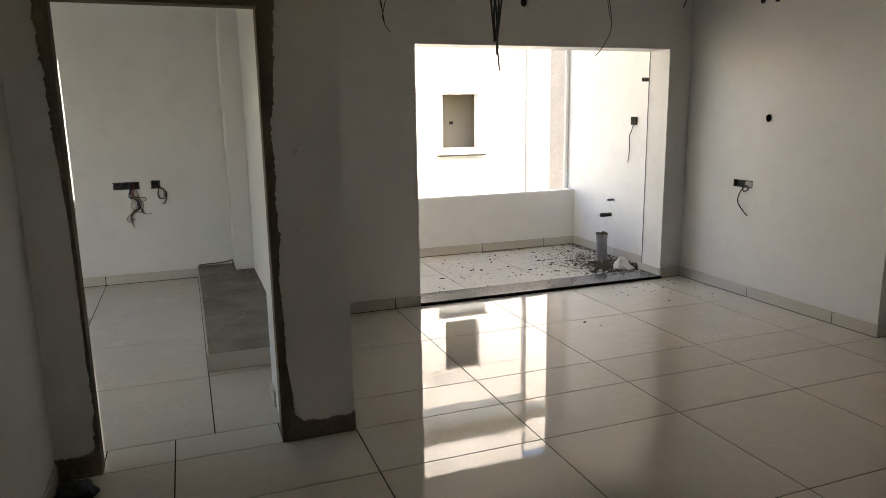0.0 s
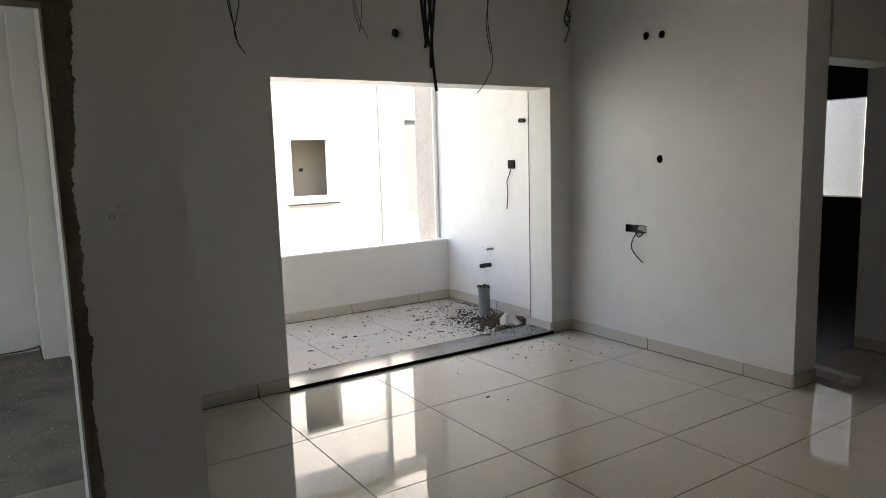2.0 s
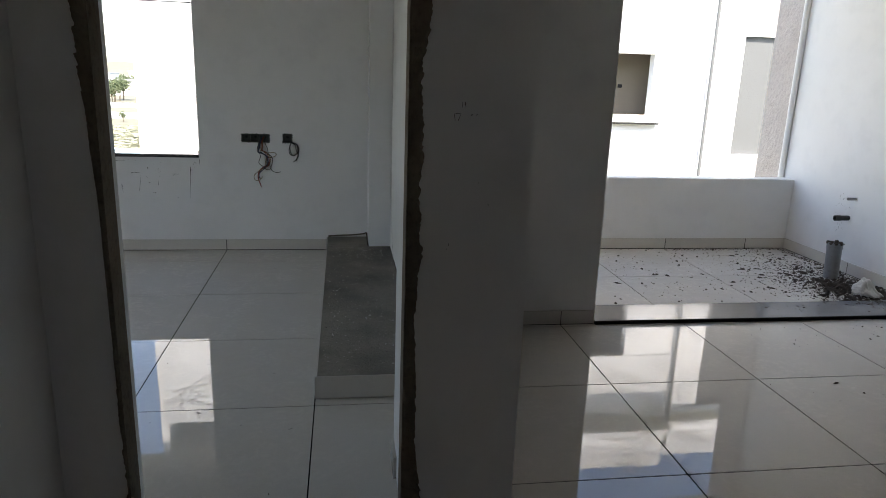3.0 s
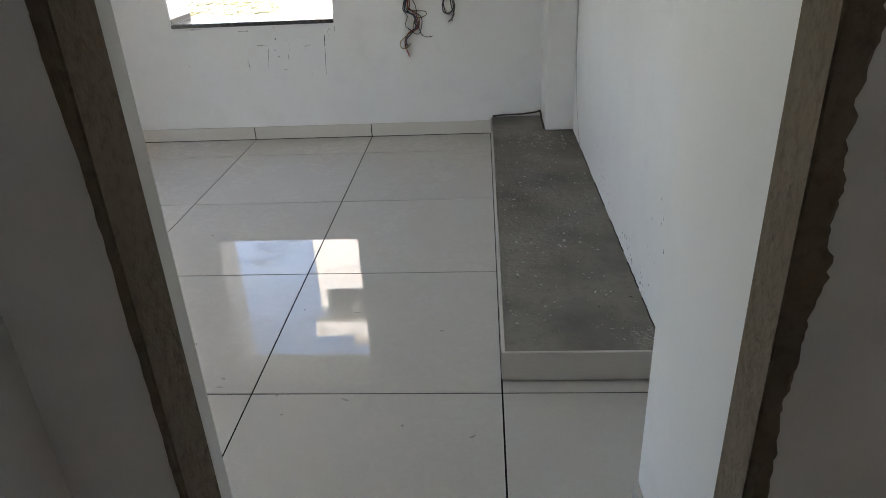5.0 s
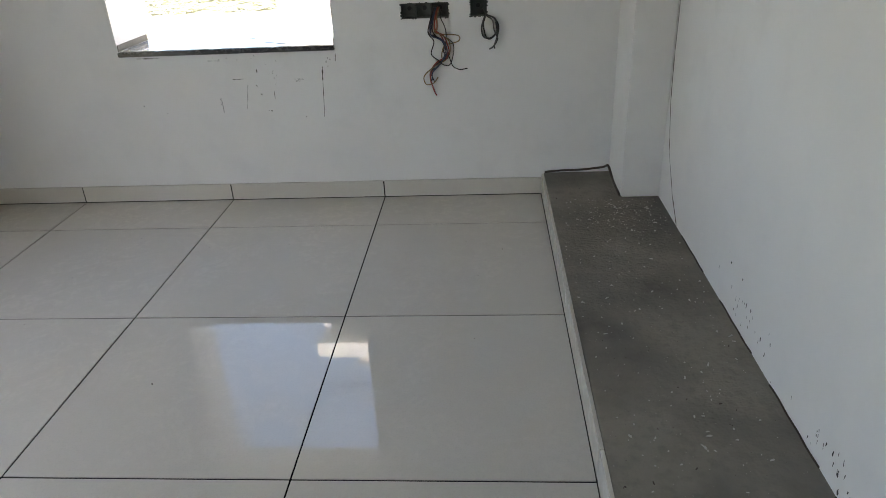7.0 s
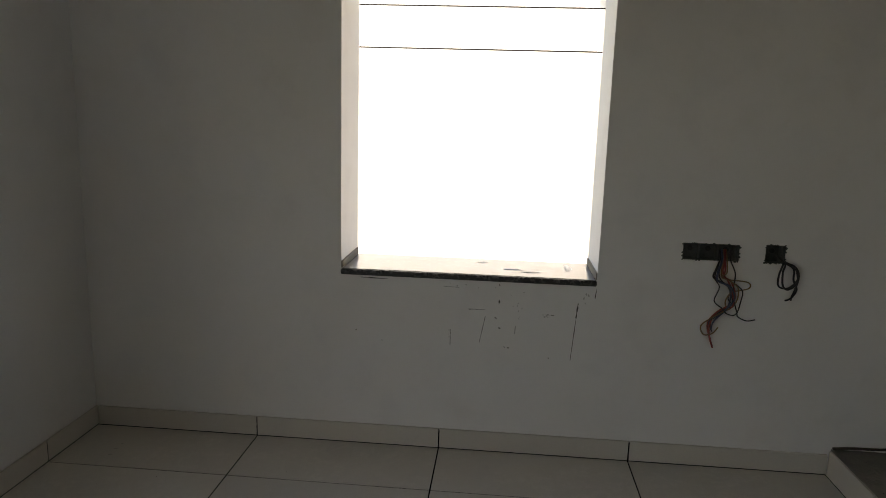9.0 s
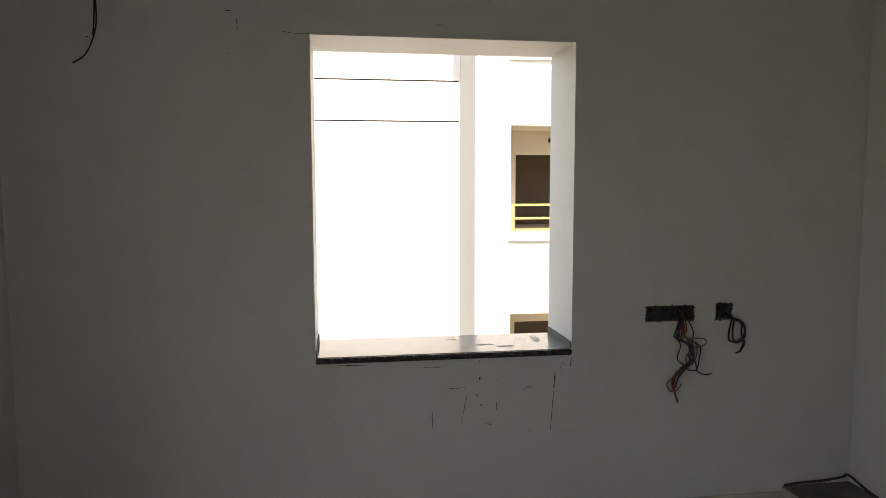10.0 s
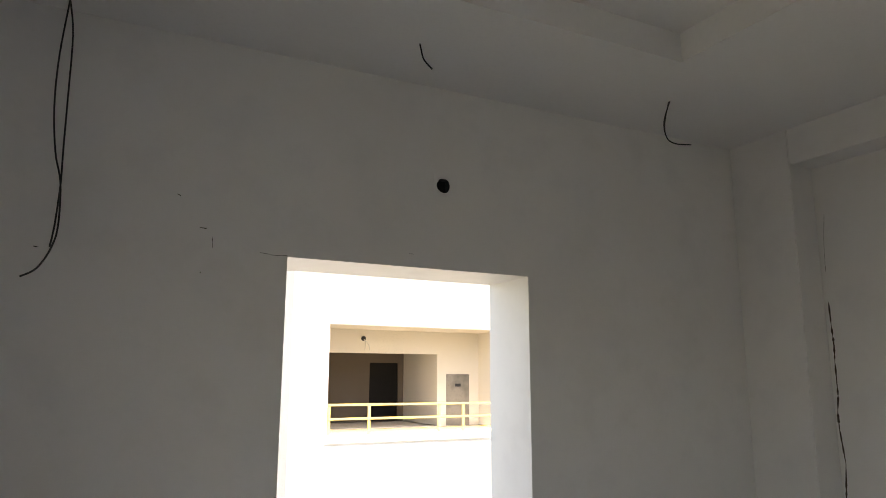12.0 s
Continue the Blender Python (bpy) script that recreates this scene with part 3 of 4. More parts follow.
drop(-2.91, [[(0.992, 2.907), (0.966, 2.388), (0.959, 2.241), (0.975, 2.118), (0.996, 2.02), (1.005, 1.97), (1.033, 1.932)], [(1.02, 2.907), (1.036, 2.399), (1.04, 2.277), (1.02, 2.124), (0.996, 2.02), (1.003, 1.983)], [(0.996, 2.907), (0.976, 2.389), (0.969, 2.242), (0.987, 2.12), (1.003, 1.995)]], 0.0022)
drop(-1.66, [[(2.17, 2.77), (2.147, 2.563), (2.168, 2.412), (2.2, 2.33), (2.237, 2.263)], [(2.172, 2.77), (2.202, 2.493), (2.195, 2.36), (2.18, 2.30)], [(2.17, 2.77), (2.16, 2.6), (2.15, 2.45), (2.19, 2.32)]], 0.0022)
drop(-4.43, [[(0.938, 2.907), (0.942, 2.04), (0.929, 1.908), (0.939, 1.79), (0.939, 1.723), (0.947, 1.644)], [(0.938, 2.907), (0.942, 2.04), (0.96, 1.912), (0.952, 1.821), (0.942, 1.738), (0.94, 1.693)], [(0.937, 2.907), (0.94, 2.04), (0.939, 1.894), (0.934, 1.805), (0.942, 1.738)], [(0.936, 2.907), (0.938, 2.04), (0.922, 1.936), (0.929, 1.849), (0.94, 1.746)], [(0.938, 2.907), (0.943, 2.04), (0.952, 1.925), (0.959, 1.837), (0.942, 1.738)]], 0.0032)
drop(-1.69, [[(3.183, 2.77), (3.175, 2.563), (3.178, 2.392), (3.207, 2.222), (3.2, 2.12), (3.172, 2.067), (3.12, 1.99), (3.064, 1.936)], [(3.18, 2.77), (3.19, 2.6), (3.165, 2.42), (3.2, 2.22)]])
drop(-1.79, [[(3.861, 2.77), (3.859, 2.628), (3.831, 2.534), (3.869, 2.493), (3.827, 2.457), (3.86, 2.423), (3.84, 2.38), (3.813, 2.315)],
             [(3.86, 2.77), (3.855, 2.6), (3.82, 2.5), (3.84, 2.45), (3.875, 2.48), (3.86, 2.55), (3.835, 2.57)]], 0.0045)
drop(-3.37, [[(3.872, 2.77), (3.866, 2.678), (3.815, 2.612), (3.762, 2.567)]])
drop(0.28, [[(-2.80, 2.803), (-2.813, 2.60), (-2.811, 2.427), (-2.794, 2.28), (-2.771, 2.182), (-2.765, 2.047), (-2.778, 1.974), (-2.809, 1.911), (-2.851, 1.882)],
            [(-2.80, 2.803), (-2.782, 2.685), (-2.777, 2.471), (-2.774, 2.301), (-2.771, 2.182), (-2.775, 2.05), (-2.782, 1.98)]])
drop(0.03, [[(-1.655, 2.803), (-1.65, 2.78), (-1.638, 2.742), (-1.603, 2.71)]])
drop(0.007, [[(-0.439, 2.803), (-0.483, 2.697), (-0.472, 2.626), (-0.424, 2.605), (-0.328, 2.615)], [(-0.439, 2.803), (-0.47, 2.70), (-0.472, 2.64)]])
# living room wall wires
wire_bundle("wall_wire", [(WIRE_K, [(LX + 0.03, -2.16, 0.92), (LX - 0.01, -2.16, 0.895), (LX - 0.03, -2.20, 0.86), (LX - 0.025, -2.24, 0.88), (LX - 0.02, -2.21, 0.905), (LX - 0.02, -2.15, 0.85), (LX - 0.02, -2.13, 0.77), (LX - 0.02, -2.18, 0.71), (LX - 0.02, -2.24, 0.665)], 0.005)],
            "thick black wire hanging from a burnt wall box")


# ---- skirting tiles ----
def skirting(name, axis, face, u0, u1, joints, out, h=0.088, label="row of beige skirting tiles", z=0.0):
    base = tagged(new(name), label, "skirting", kind="structure")
    cuts = [u0] + [j for j in sorted(joints) if u0 + 0.01 < j < u1 - 0.01] + [u1]
    y0, y1 = sorted((face, face + out * 0.0105))
    part("joint_bed", box(u0 + 0.004, u1 - 0.004, y0, y1, z, z + h - 0.004) if axis == "y" else box(y0, y1, u0 + 0.004, u1 - 0.004, z, z + h - 0.004), GROUT, base)
    for a, b in zip(cuts, cuts[1:]):
        a, b = a + 0.002, b - 0.002
        y0, y1 = sorted((face, face + out * 0.012))
        bm = box(a, b, y0, y1, z + 0.0035, z + h, 0.0015) if axis == "y" else box(y0, y1, a, b, z + 0.0035, z + h, 0.0015)
        part("skirting_tile", bm, SKIRT, base)


BJ = [-0.8 * k for k in range(6)]
skirting("skirting_north", "y", YN, XW + 0.012, 0.0, BJ, -1)
skirting("skirting_west", "x", XW, -1.65, YN, [0.0, -0.8], 1)
skirting("skirting_west_end", "x", XW, DB, -2.85, [-3.2], 1)
skirting("skirting_east", "x", XE, -2.85, -2.345, [-2.4], -1)
skirting("skirting_stub", "x", 0.32, -3.0, -2.85, [], -1)
LJX = [1.437 + 0.787 * k for k in range(-4, 6)]
LJY = [-2.285 - 0.787 * k for k in range(-2, 10)]
skirting("skirting_opening", "y", LY, PX + 0.012, OX0, LJX, -1)
skirting("skirting_opening_end", "y", LY, OX1, LX - 0.012, [], -1)
skirting("skirting_reveal", "x", OX1, LY, LYB, [], -1)
skirting("skirting_living", "x", LX, LEND, LY, [-2.285, -3.08], -1)
skirting("skirting_pier", "y", LEND, LX - 0.012, LXB, [], -1)
skirting("skirting_passage", "x", HX, BACK, -3.19, LJY, -1)
skirting("skirting_partition", "x", PX, DY + 0.02, LY, LJY, 1)
skirting("skirting_hall", "x", HL, BACK, DY - 0.02, LJY, 1)
skirting("skirting_parapet", "y", BALY, 0.9, BALX - 0.012, [2.2, 3.02, 3.80], -1, 0.095, z=BZ)
skirting("skirting_balcony", "x", BALX, LYB, BALY, [-0.4], -1, 0.095, z=BZ)

# ---- wall marks ----
def mark(x0, z0, x1, z1, w, parent=wall_n, axis="y", face=YN, mat=MARK):
    bm = bmesh.new()
    a, b = Vector((x0, z0)), Vector((x1, z1))
    t = (b - a).normalized()
    s = Vector((-t.y, t.x)) * w / 2
    n = 8
    L, R = [], []
    for k in range(n + 1):
        p = a.lerp(b, k / n)
        q = s * (0.25 + 0.9 * abs(noise.noise(Vector((p.x * 60, p.y * 60, w * 900)))) * 1.6) * (0.7 if k in (0, n) else 1)
        for side, ring in ((q, L), (-q, R)):
            u = p + side
            ring.append(bm.verts.new((u.x, face - 0.0008, u.y) if axis == "y" else (face - 0.0008, u.x, u.y)))
    for k in range(n):
        bm.faces.new((L[k], L[k + 1], R[k + 1], R[k]))
    bmesh.ops.recalc_face_normals(bm, faces=bm.faces)
    return part("scuff_mark", bm, mat, parent, "dark scuff on the putty")


def wx(px):
    return -2.033 + (px - 136) * 0.00104


def wz(py):
    return 0.745 - (py - 188) * 0.00104


for x0, y0, x1, y1, w in ((585, 392, 586, 462, 0.004), (580, 392, 580, 425, 0.002), (723, 330, 702, 445, 0.003), (843, 366, 842, 400, 0.004), (1083, 258, 1066, 495, 0.004), (1083, 262, 1078, 320, 0.007),
                         (552, 217, 615, 219, 0.003), (775, 262, 775, 278, 0.006), (760, 333, 768, 341, 0.007), (776, 376, 784, 379, 0.005), (800, 453, 806, 457, 0.004), (815, 457, 821, 458, 0.004),
                         (200, 417, 204, 419, 0.005), (308, 454, 311, 456, 0.004), (220, 197, 330, 199, 0.005), (655, 306, 720, 304, 0.004), (965, 312, 992, 314, 0.006), (978, 489, 982, 492, 0.005), (1150, 200, 1146, 238, 0.004), (772, 200, 776, 204, 0.004)):
    mark(wx(x0), wz(y0), wx(x1), wz(y1), w)
rnd = random.Random(9)
SPLATS = ((-1.69, 0.165, 0.07, 0.025, 16), (-1.05, 0.19, 0.12, 0.05, 22), (-1.98, 0.15, 0.10, 0.04, 14), (-2.2, 0.40, 0.13, 0.10, 16), (-1.4, 0.16, 0.2, 0.04, 10))
for sy, sz, ay, az, n in SPLATS:
    for k in range(n):
        yy, zz = rnd.gauss(sy, ay), max(0.118, rnd.gauss(sz, az))
        mark(yy, zz, yy + rnd.uniform(-0.003, 0.003), zz + rnd.uniform(0.006, 0.018), rnd.uniform(0.003, 0.008), wall_e, "x", XE, BLACK)

def crack(parent, pts, w, axis="x", face=XE, seed=1.0):
    for i in range(len(pts) - 1):
        mark(*pts[i], *pts[i + 1], w, parent, axis, face, RUBBLE)


crack(wall_e, [(-0.008, 1.95), (-0.01, 1.84), (-0.014, 1.75), (-0.010, 1.67), (-0.009, 1.51), (0.001, 1.43), (0.0, 1.356), (-0.014, 1.206), (0.0, 1.05), (-0.006, 0.92), (-0.004, 0.74), (-0.02, 0.56), (-0.08, 0.358), (-0.2, 0.204), (-0.31, 0.112)], 0.013)
crack(wall_e, [(-0.03, 2.38), (-0.015, 2.25), (-0.008, 2.1)], 0.003)
for a in ((-2.13, 2.028, -2.079, 2.022, 0.003), (-2.079, 2.022, -2.03, 2.024, 0.003), (-2.34, 2.099, -2.318, 2.097, 0.005), (-2.297, 2.069, -2.294, 2.029, 0.003), (-2.422, 2.21, -2.41, 2.204, 0.005), (-2.33, 1.943, -2.326, 1.94, 0.005),
          (-1.545, 2.073, -1.525, 2.073, 0.003), (-2.83, 1.989, -2.815, 1.987, 0.004)):
    mark(*a)
mark(2.30, 1.55, 2.31, 1.54, 0.004, wall_l, "y", LY)
for a in ((-2.33, 0.44, -2.38, 0.48, 0.005), (-2.36, 0.455, -2.41, 0.49, 0.004), (-2.39, 0.53, -2.41, 0.56, 0.008)):
    mark(*a, wall_e, "x", XE, SMUDGE)
bm = bmesh.new()
for a, b in ((-2.33, -2.02), (-1.95, -1.75), (-1.66, -1.35), (-1.2, -0.9), (-0.7, -0.4)):
    add_tube(bm, [(XE - 0.001 - 0.002 * (k % 2), a + (b - a) * k / 5, 0.112 + 0.003 * noise.noise(Vector((a, k * 0.7, 0)))) for k in range(6)], 0.0028)
part("wall_joint", bm, RUBBLE, ledge, "dark broken joint between ledge and wall")
chips("salt_crust", 420, (0.42, 0.497, -2.33, -2.20), 0.0016, CHIP, 0.1105, 15, "white crumbled plaster at the ledge corner")
chips("ledge_dirt", 240, (0.02, 0.48, -2.32, 0.3), 0.0022, RUBBLE, 0.1105, 16, "dark grit on the cement ledge")
part("plaster_lump", box(LX + 0.006, LX + 0.04, -2.245, -2.155, 0.893, 0.935, 0.012), CHIP, wall_r, "white plaster smeared in the box")
pb = empty("ceiling_point", (HX, -4.252, 2.36))
tagged(pb, "small black electrical box with loose wires on the passage wall", "electrical box")
settle_part(part("box_shell", box(HX - 0.02, HX, -4.285, -4.22, 2.33, 2.395, 0.004), BLACK), pb)
for w in ([(HX - 0.01, -4.235, 2.38), (HX - 0.02, -4.215, 2.45), (HX - 0.02, -4.21, 2.52)], [(HX - 0.01, -4.27, 2.34), (HX - 0.03, -4.31, 2.33), (HX - 0.03, -4.37, 2.36), (HX - 0.03, -4.42, 2.38)], [(HX - 0.01, -4.27, 2.34), (HX - 0.03, -4.33, 2.32), (HX - 0.03, -4.42, 2.30)]):
    bm = bmesh.new()
    add_tube(bm, w, 0.003)
    settle_part(part("lead", bm, WIRE_K), pb)

rnd = random.Random(61)
for k in range(26):
    yy, zz = rnd.gauss(-0.20, 0.03), rnd.uniform(0.28, 0.66)
    mark(yy + rnd.uniform(-0.02, 0.02), zz, yy + rnd.uniform(-0.02, 0.02), zz - rnd.uniform(0.01, 0.03), rnd.uniform(0.003, 0.009), BAL_SIDE, "x", BALX, SMUDGE)
for a in ((0.418, 1.362, 0.421, 1.343), (0.421, 1.362, 0.436, 1.362), (0.436, 1.362, 0.429, 1.343), (0.438, 1.392, 0.440, 1.376), (0.446, 1.392, 0.448, 1.378), (0.462, 1.358, 0.468, 1.360), (0.476, 1.358, 0.481, 1.361),
          (0.414, 1.01, 0.416, 1.0), (0.408, 0.995, 0.411, 0.99), (0.52, 1.12, 0.523, 1.116), (0.49, 1.18, 0.492, 1.176)):
    mark(*a, 0.002, wall_s, "y", DY)
for k in range(12):
    yy, zz = rnd.gauss(-2.40, 0.05), rnd.gauss(0.55, 0.07)
    mark(yy, zz, yy + rnd.uniform(-0.02, 0.004), zz + rnd.uniform(0.0, 0.03), rnd.uniform(0.003, 0.008), wall_e, "x", XE, SMUDGE)
for a in ((-2.37, 0.464, -2.40, 0.505, 0.005), (-2.40, 0.505, -2.43, 0.548, 0.004), (-2.43, 0.56, -2.47, 0.615, 0.003)):
    mark(*a, wall_e, "x", XE, SMUDGE)
for x0, y0, w, h, n in ((850, 280, 25, 40, 9), (965, 315, 12, 4, 8), (1110, 225, 8, 14, 7), (600, 205, 60, 8, 6)):
    for k in range(n):
        xx, yy = rnd.gauss(x0, w), rnd.gauss(y0, h)
        if yy > 200:
            mark(wx(xx), wz(yy), wx(xx + rnd.uniform(-6, 6)), wz(yy + rnd.uniform(2, 8)), rnd.uniform(0.003, 0.008), wall_n, "y", YN, SMUDGE)

# ---- balcony things ----
thr = structure("balcony_threshold", box(OX0 + 0.001, OX1 - 0.001, LY - 0.02, LYB - 0.0, -0.05, 0.024, 0.001), GRANITE, "grey granite threshold with a dark front edge", "threshold")
part("dark_edge", box(OX0 + 0.002, OX1 - 0.002, LY - 0.026, LY - 0.0205, 0.0, 0.0235), NEAR_BLACK, thr, "dark shadow-black front edge")


def round_pipe(name, base, top, r, wall_t, label, mat=PIPE):
    bm = bmesh.new()
    n = 28
    a, b = Vector(base), Vector(top)
    d = (b - a).normalized()
    s = d.orthogonal().normalized()
    w = d.cross(s)
    rings = []
    for p, rr in ((a, r), (b - d * 0.05, r), (b - d * 0.048, r * 1.07), (b, r * 1.07), (b, r - wall_t), (a + d * 0.01, r - wall_t)):
        rings.append([bm.verts.new(p + (s * math.cos(2 * math.pi * k / n) + w * math.sin(2 * math.pi * k / n)) * rr) for k in range(n)])
    for q0, q1 in zip(rings, rings[1:]):
        for k in range(n):
            bm.faces.new((q0[k], q0[(k + 1) % n], q1[(k + 1) % n], q1[k]))
    bm.faces.new(rings[0][::-1])
    bm.faces.new(rings[-1])
    bmesh.ops.recalc_face_normals(bm, faces=bm.faces)
    return tagged(part(name, bm, mat, label=label), label, "pipe")


drain = round_pipe("drain_pipe", (3.98, -0.50, BZ - 0.01), (3.975, -0.49, 0.262), 0.055, 0.005, "grey open plastic drain pipe standing on the balcony floor")
for v in drain.data.vertices:
    if v.co.z > 0.2:
        v.co.z += 0.012 * noise.noise(Vector((v.co.x * 60, v.co.y * 60, 1.0)))
bm = bmesh.new()
for k in range(9):
    a = k * 0.7
    add_box(bm, 3.975 + 0.05 * math.cos(a) - 0.012, 3.975 + 0.05 * math.cos(a) + 0.012, -0.49 + 0.05 * math.sin(a) - 0.012, -0.49 + 0.05 * math.sin(a) + 0.012, 0.25, 0.268 + 0.006 * math.sin(k * 2.1), 0.003)
part("broken_rim", bm, RUBBLE, drain, "dark torn rim with dried cement")
round_pipe("water_stub", (BALX + 0.01, -0.30, 0.42), (BALX - 0.12, -0.30, 0.42), 0.021, 0.004, "short dark pipe stub from the balcony wall", BLACK)
round_pipe("tap_stub", (BALX + 0.01, -0.345, 0.585), (BALX - 0.07, -0.345, 0.585), 0.011, 0.003, "thin tap pipe stub from the balcony wall")
round_pipe("upper_stub", (BALX + 0.01, -0.85, 1.80), (BALX - 0.06, -0.85, 1.80), 0.018, 0.004, "small dark pipe stub near the opening", BLACK)
# added strip that draws the dark groove line along the reveal's back edge
gs = part("edge_strip", box(OX1 - 0.004, OX1 + 0.004, LYB + 0.001, LYB + 0.009, 0.024, 2.02, 0.002), PIPE)
tagged(gs, "grey strip added for the dark groove line at the opening edge", "edge strip")
wp = round_pipe("white_downpipe", (BALX - 0.02, 0.62, -0.1), (BALX - 0.02, 0.62, 3.0), 0.026, 0.004, "white vertical pipe at the balcony corner")
wp.data.materials[0] = FACADE
jb = empty("wire_box", (BALX, -0.66, 1.40))
tagged(jb, "small black open wire box on the balcony wall", "electrical box")
settle_part(part("box_shell", box(BALX - 0.012, BALX, -0.71, -0.61, 1.37, 1.45, 0.004), NEAR_BLACK), jb)
bm = bmesh.new()
add_tube(bm, [(BALX - 0.01, -0.665, 1.38), (BALX - 0.03, -0.655, 1.31), (BALX - 0.02, -0.61, 1.25), (BALX - 0.02, -0.62, 1.15), (BALX - 0.02, -0.61, 1.05), (BALX - 0.02, -0.6, 0.99)], 0.005)
settle_part(part("lead", bm, WIRE_K, label="hanging black lead"), jb)

# crumpled sack: a slumped body with a pinched, upright neck
bm = bmesh.new()
bmesh.ops.create_icosphere(bm, subdivisions=5, radius=1.0)
for v in bm.verts:
    p = v.co.copy()
    a = math.atan2(p.y, p.x)
    fold = 0.16 * abs(math.sin(a * 4.0 + 2.5 * p.z + noise.noise(p * 2.0) * 2.0)) + 0.14 * abs(noise.noise(p * 5.0))
    q = (1 + 0.22 * noise.noise(p * 1.7)) * (1 - fold)
    up = max(0.0, p.z)
    v.co = Vector((p.x * 0.125 * q * (1 - 0.3 * up) - 0.03 * up, p.y * 0.125 * q * (1 - 0.25 * up) + 0.03 * up * up, max(p.z, -0.4) * 0.075 * q + 0.028 + 0.05 * up ** 2 * (1 + noise.noise(p * 3.0)) + 0.012 * noise.noise(p * 7.0)))
sack = tagged(part("sack", bm, SACK, smooth=True), "crumpled white plastic sack lying in the rubble", "sack")
sack.location, sack.scale = (3.93, -0.95, BZ + 0.003), (0.85, 0.85, 0.8)
# pebbly rubble
part("broken_tile", box(4.02, 4.19, -1.17, -1.05, BZ, 0.06, 0.006), SKIRT)
tagged(bpy.data.objects["broken_tile"], "broken pale tile offcut by the opening", "tile offcut")
chips("balcony_rubble", 620, (1.75, 4.18, -1.15, 0.40), 0.010, RUBBLE, BZ, 3, "broken cement rubble scattered over the balcony floor", (3.80, -0.50, 0.26, 0.42, 0.72))
chips("rubble_chunks", 60, (2.9, 4.17, -1.16, 0.36), 0.020, RUBBLE, BZ, 23, "larger broken cement lumps on the balcony floor", (3.85, -0.62, 0.22, 0.38, 0.9))
chips("rubble_heap", 700, (3.5, 4.17, -1.17, -0.35), 0.013, RUBBLE, BZ + 0.012, 26, "heaped dark cement rubble round the sack", (3.92, -0.85, 0.15, 0.18, 0.97))
chips("heap_base", 900, (3.5, 4.17, -1.17, -0.35), 0.012, RUBBLE, BZ, 27, "crushed cement under the heap", (3.92, -0.85, 0.17, 0.19, 0.97))
chips("fine_rubble", 6500, (2.2, 4.18, -1.18, 0.42), 0.0048, RUBBLE, BZ, 4, "fine cement crumbs round the drain pipe", (3.86, -0.68, 0.24, 0.36, 0.90))
chips("skirting_dirt", 900, (3.0, 4.19, 0.36, 0.43), 0.004, RUBBLE, BZ, 24, "dark crumbs swept against the balcony skirting")
chips("side_dirt", 1100, (4.10, 4.192, -1.15, 0.40), 0.005, RUBBLE, BZ, 25, "dark crumbs swept against the side skirting")
chips("threshold_rubble", 420, (2.9, 3.96, -1.44, -1.2), 0.005, RUBBLE, 0.024, 7, "cement crumbs on the granite threshold", (3.86, -1.26, 0.16, 0.06, 0.85))
chips("floor_crumbs", 150, (2.2, 4.17, -2.5, -1.49), 0.006, RUBBLE, 0.0, 6, "cement crumbs on the living room floor", (3.65, -1.68, 0.35, 0.18, 0.75))
marble = tagged(part("marble_offcut", box(-0.045, 0.045, -0.18, 0.18, 0.0, 0.05, 0.004), MARBLE), "rough white marble offcut lying on the passage floor", "stone offcut")
marble.location, marble.rotation_euler = (4.575, -3.45, 0.0), (0, 0, radians(-10))
chips("bedroom_crumbs", 60, (-3.0, 0.45, -3.1, 0.2), 0.0035, RUBBLE, 0.0, 8, "tiny cement crumbs on the bedroom floor")

# black bag at the hall corner
bm = bmesh.new()
bmesh.ops.create_icosphere(bm, subdivisions=4, radius=1.0)
for v in bm.verts:
    p = v.co.copy()
    q = 1 + 0.3 * noise.noise(p * 2.1 + Vector((5, 0, 0))) - 0.2 * abs(noise.noise(p * 5.0))
    v.co = Vector((p.x * 0.075 * q, p.y * 0.09 * q, max(p.z, -0.4) * 0.05 * q + 0.02))
bag = tagged(part("black_bag", bm, BLACK, smooth=True), "crumpled black plastic bag on the hall floor", "bag")
bag.location = (-0.555, -3.60, 0.002)

# ---- outside ----
def facade_block(name, x0, x1, y0, y1, z0, z1, label, holes=(), grooves=()):
    """A building with real openings in its street face."""
    b = empty(name, ((x0 + x1) / 2, y0, z0))
    tagged(b, label, "building")
    settle_part(part("wall", wall_mesh("y", y0, 0.25, x0, x1, z0, z1, [(*h, None) for h in holes]), FACADE), b)
    # sides greyer than the white street face: their shade is painted in
    settle_part(part("side_wall", box(x0, x0 + 0.25, y0 + 0.251, y1, z0, z1), GREYWALL, label="side wall painted grey to stand for shade"), b)
    settle_part(part("side_wall", box(x1 - 0.25, x1, y0 + 0.251, y1, z0, z1), GREYWALL, label="side wall painted grey to stand for shade"), b)
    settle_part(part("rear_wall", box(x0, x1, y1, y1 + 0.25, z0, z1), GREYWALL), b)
    settle_part(part("roof", box(x0, x1, y0, y1 + 0.25, z1, z1 + 0.2), FACADE), b)
    for z in grooves:
        # near-black strip on the face paints the shade of a groove
        settle_part(part("groove", box(x0 + 0.02, x1 - 0.02, y0 - 0.004, y0, z - 0.012, z + 0.012), NEAR_BLACK), b)
    return b


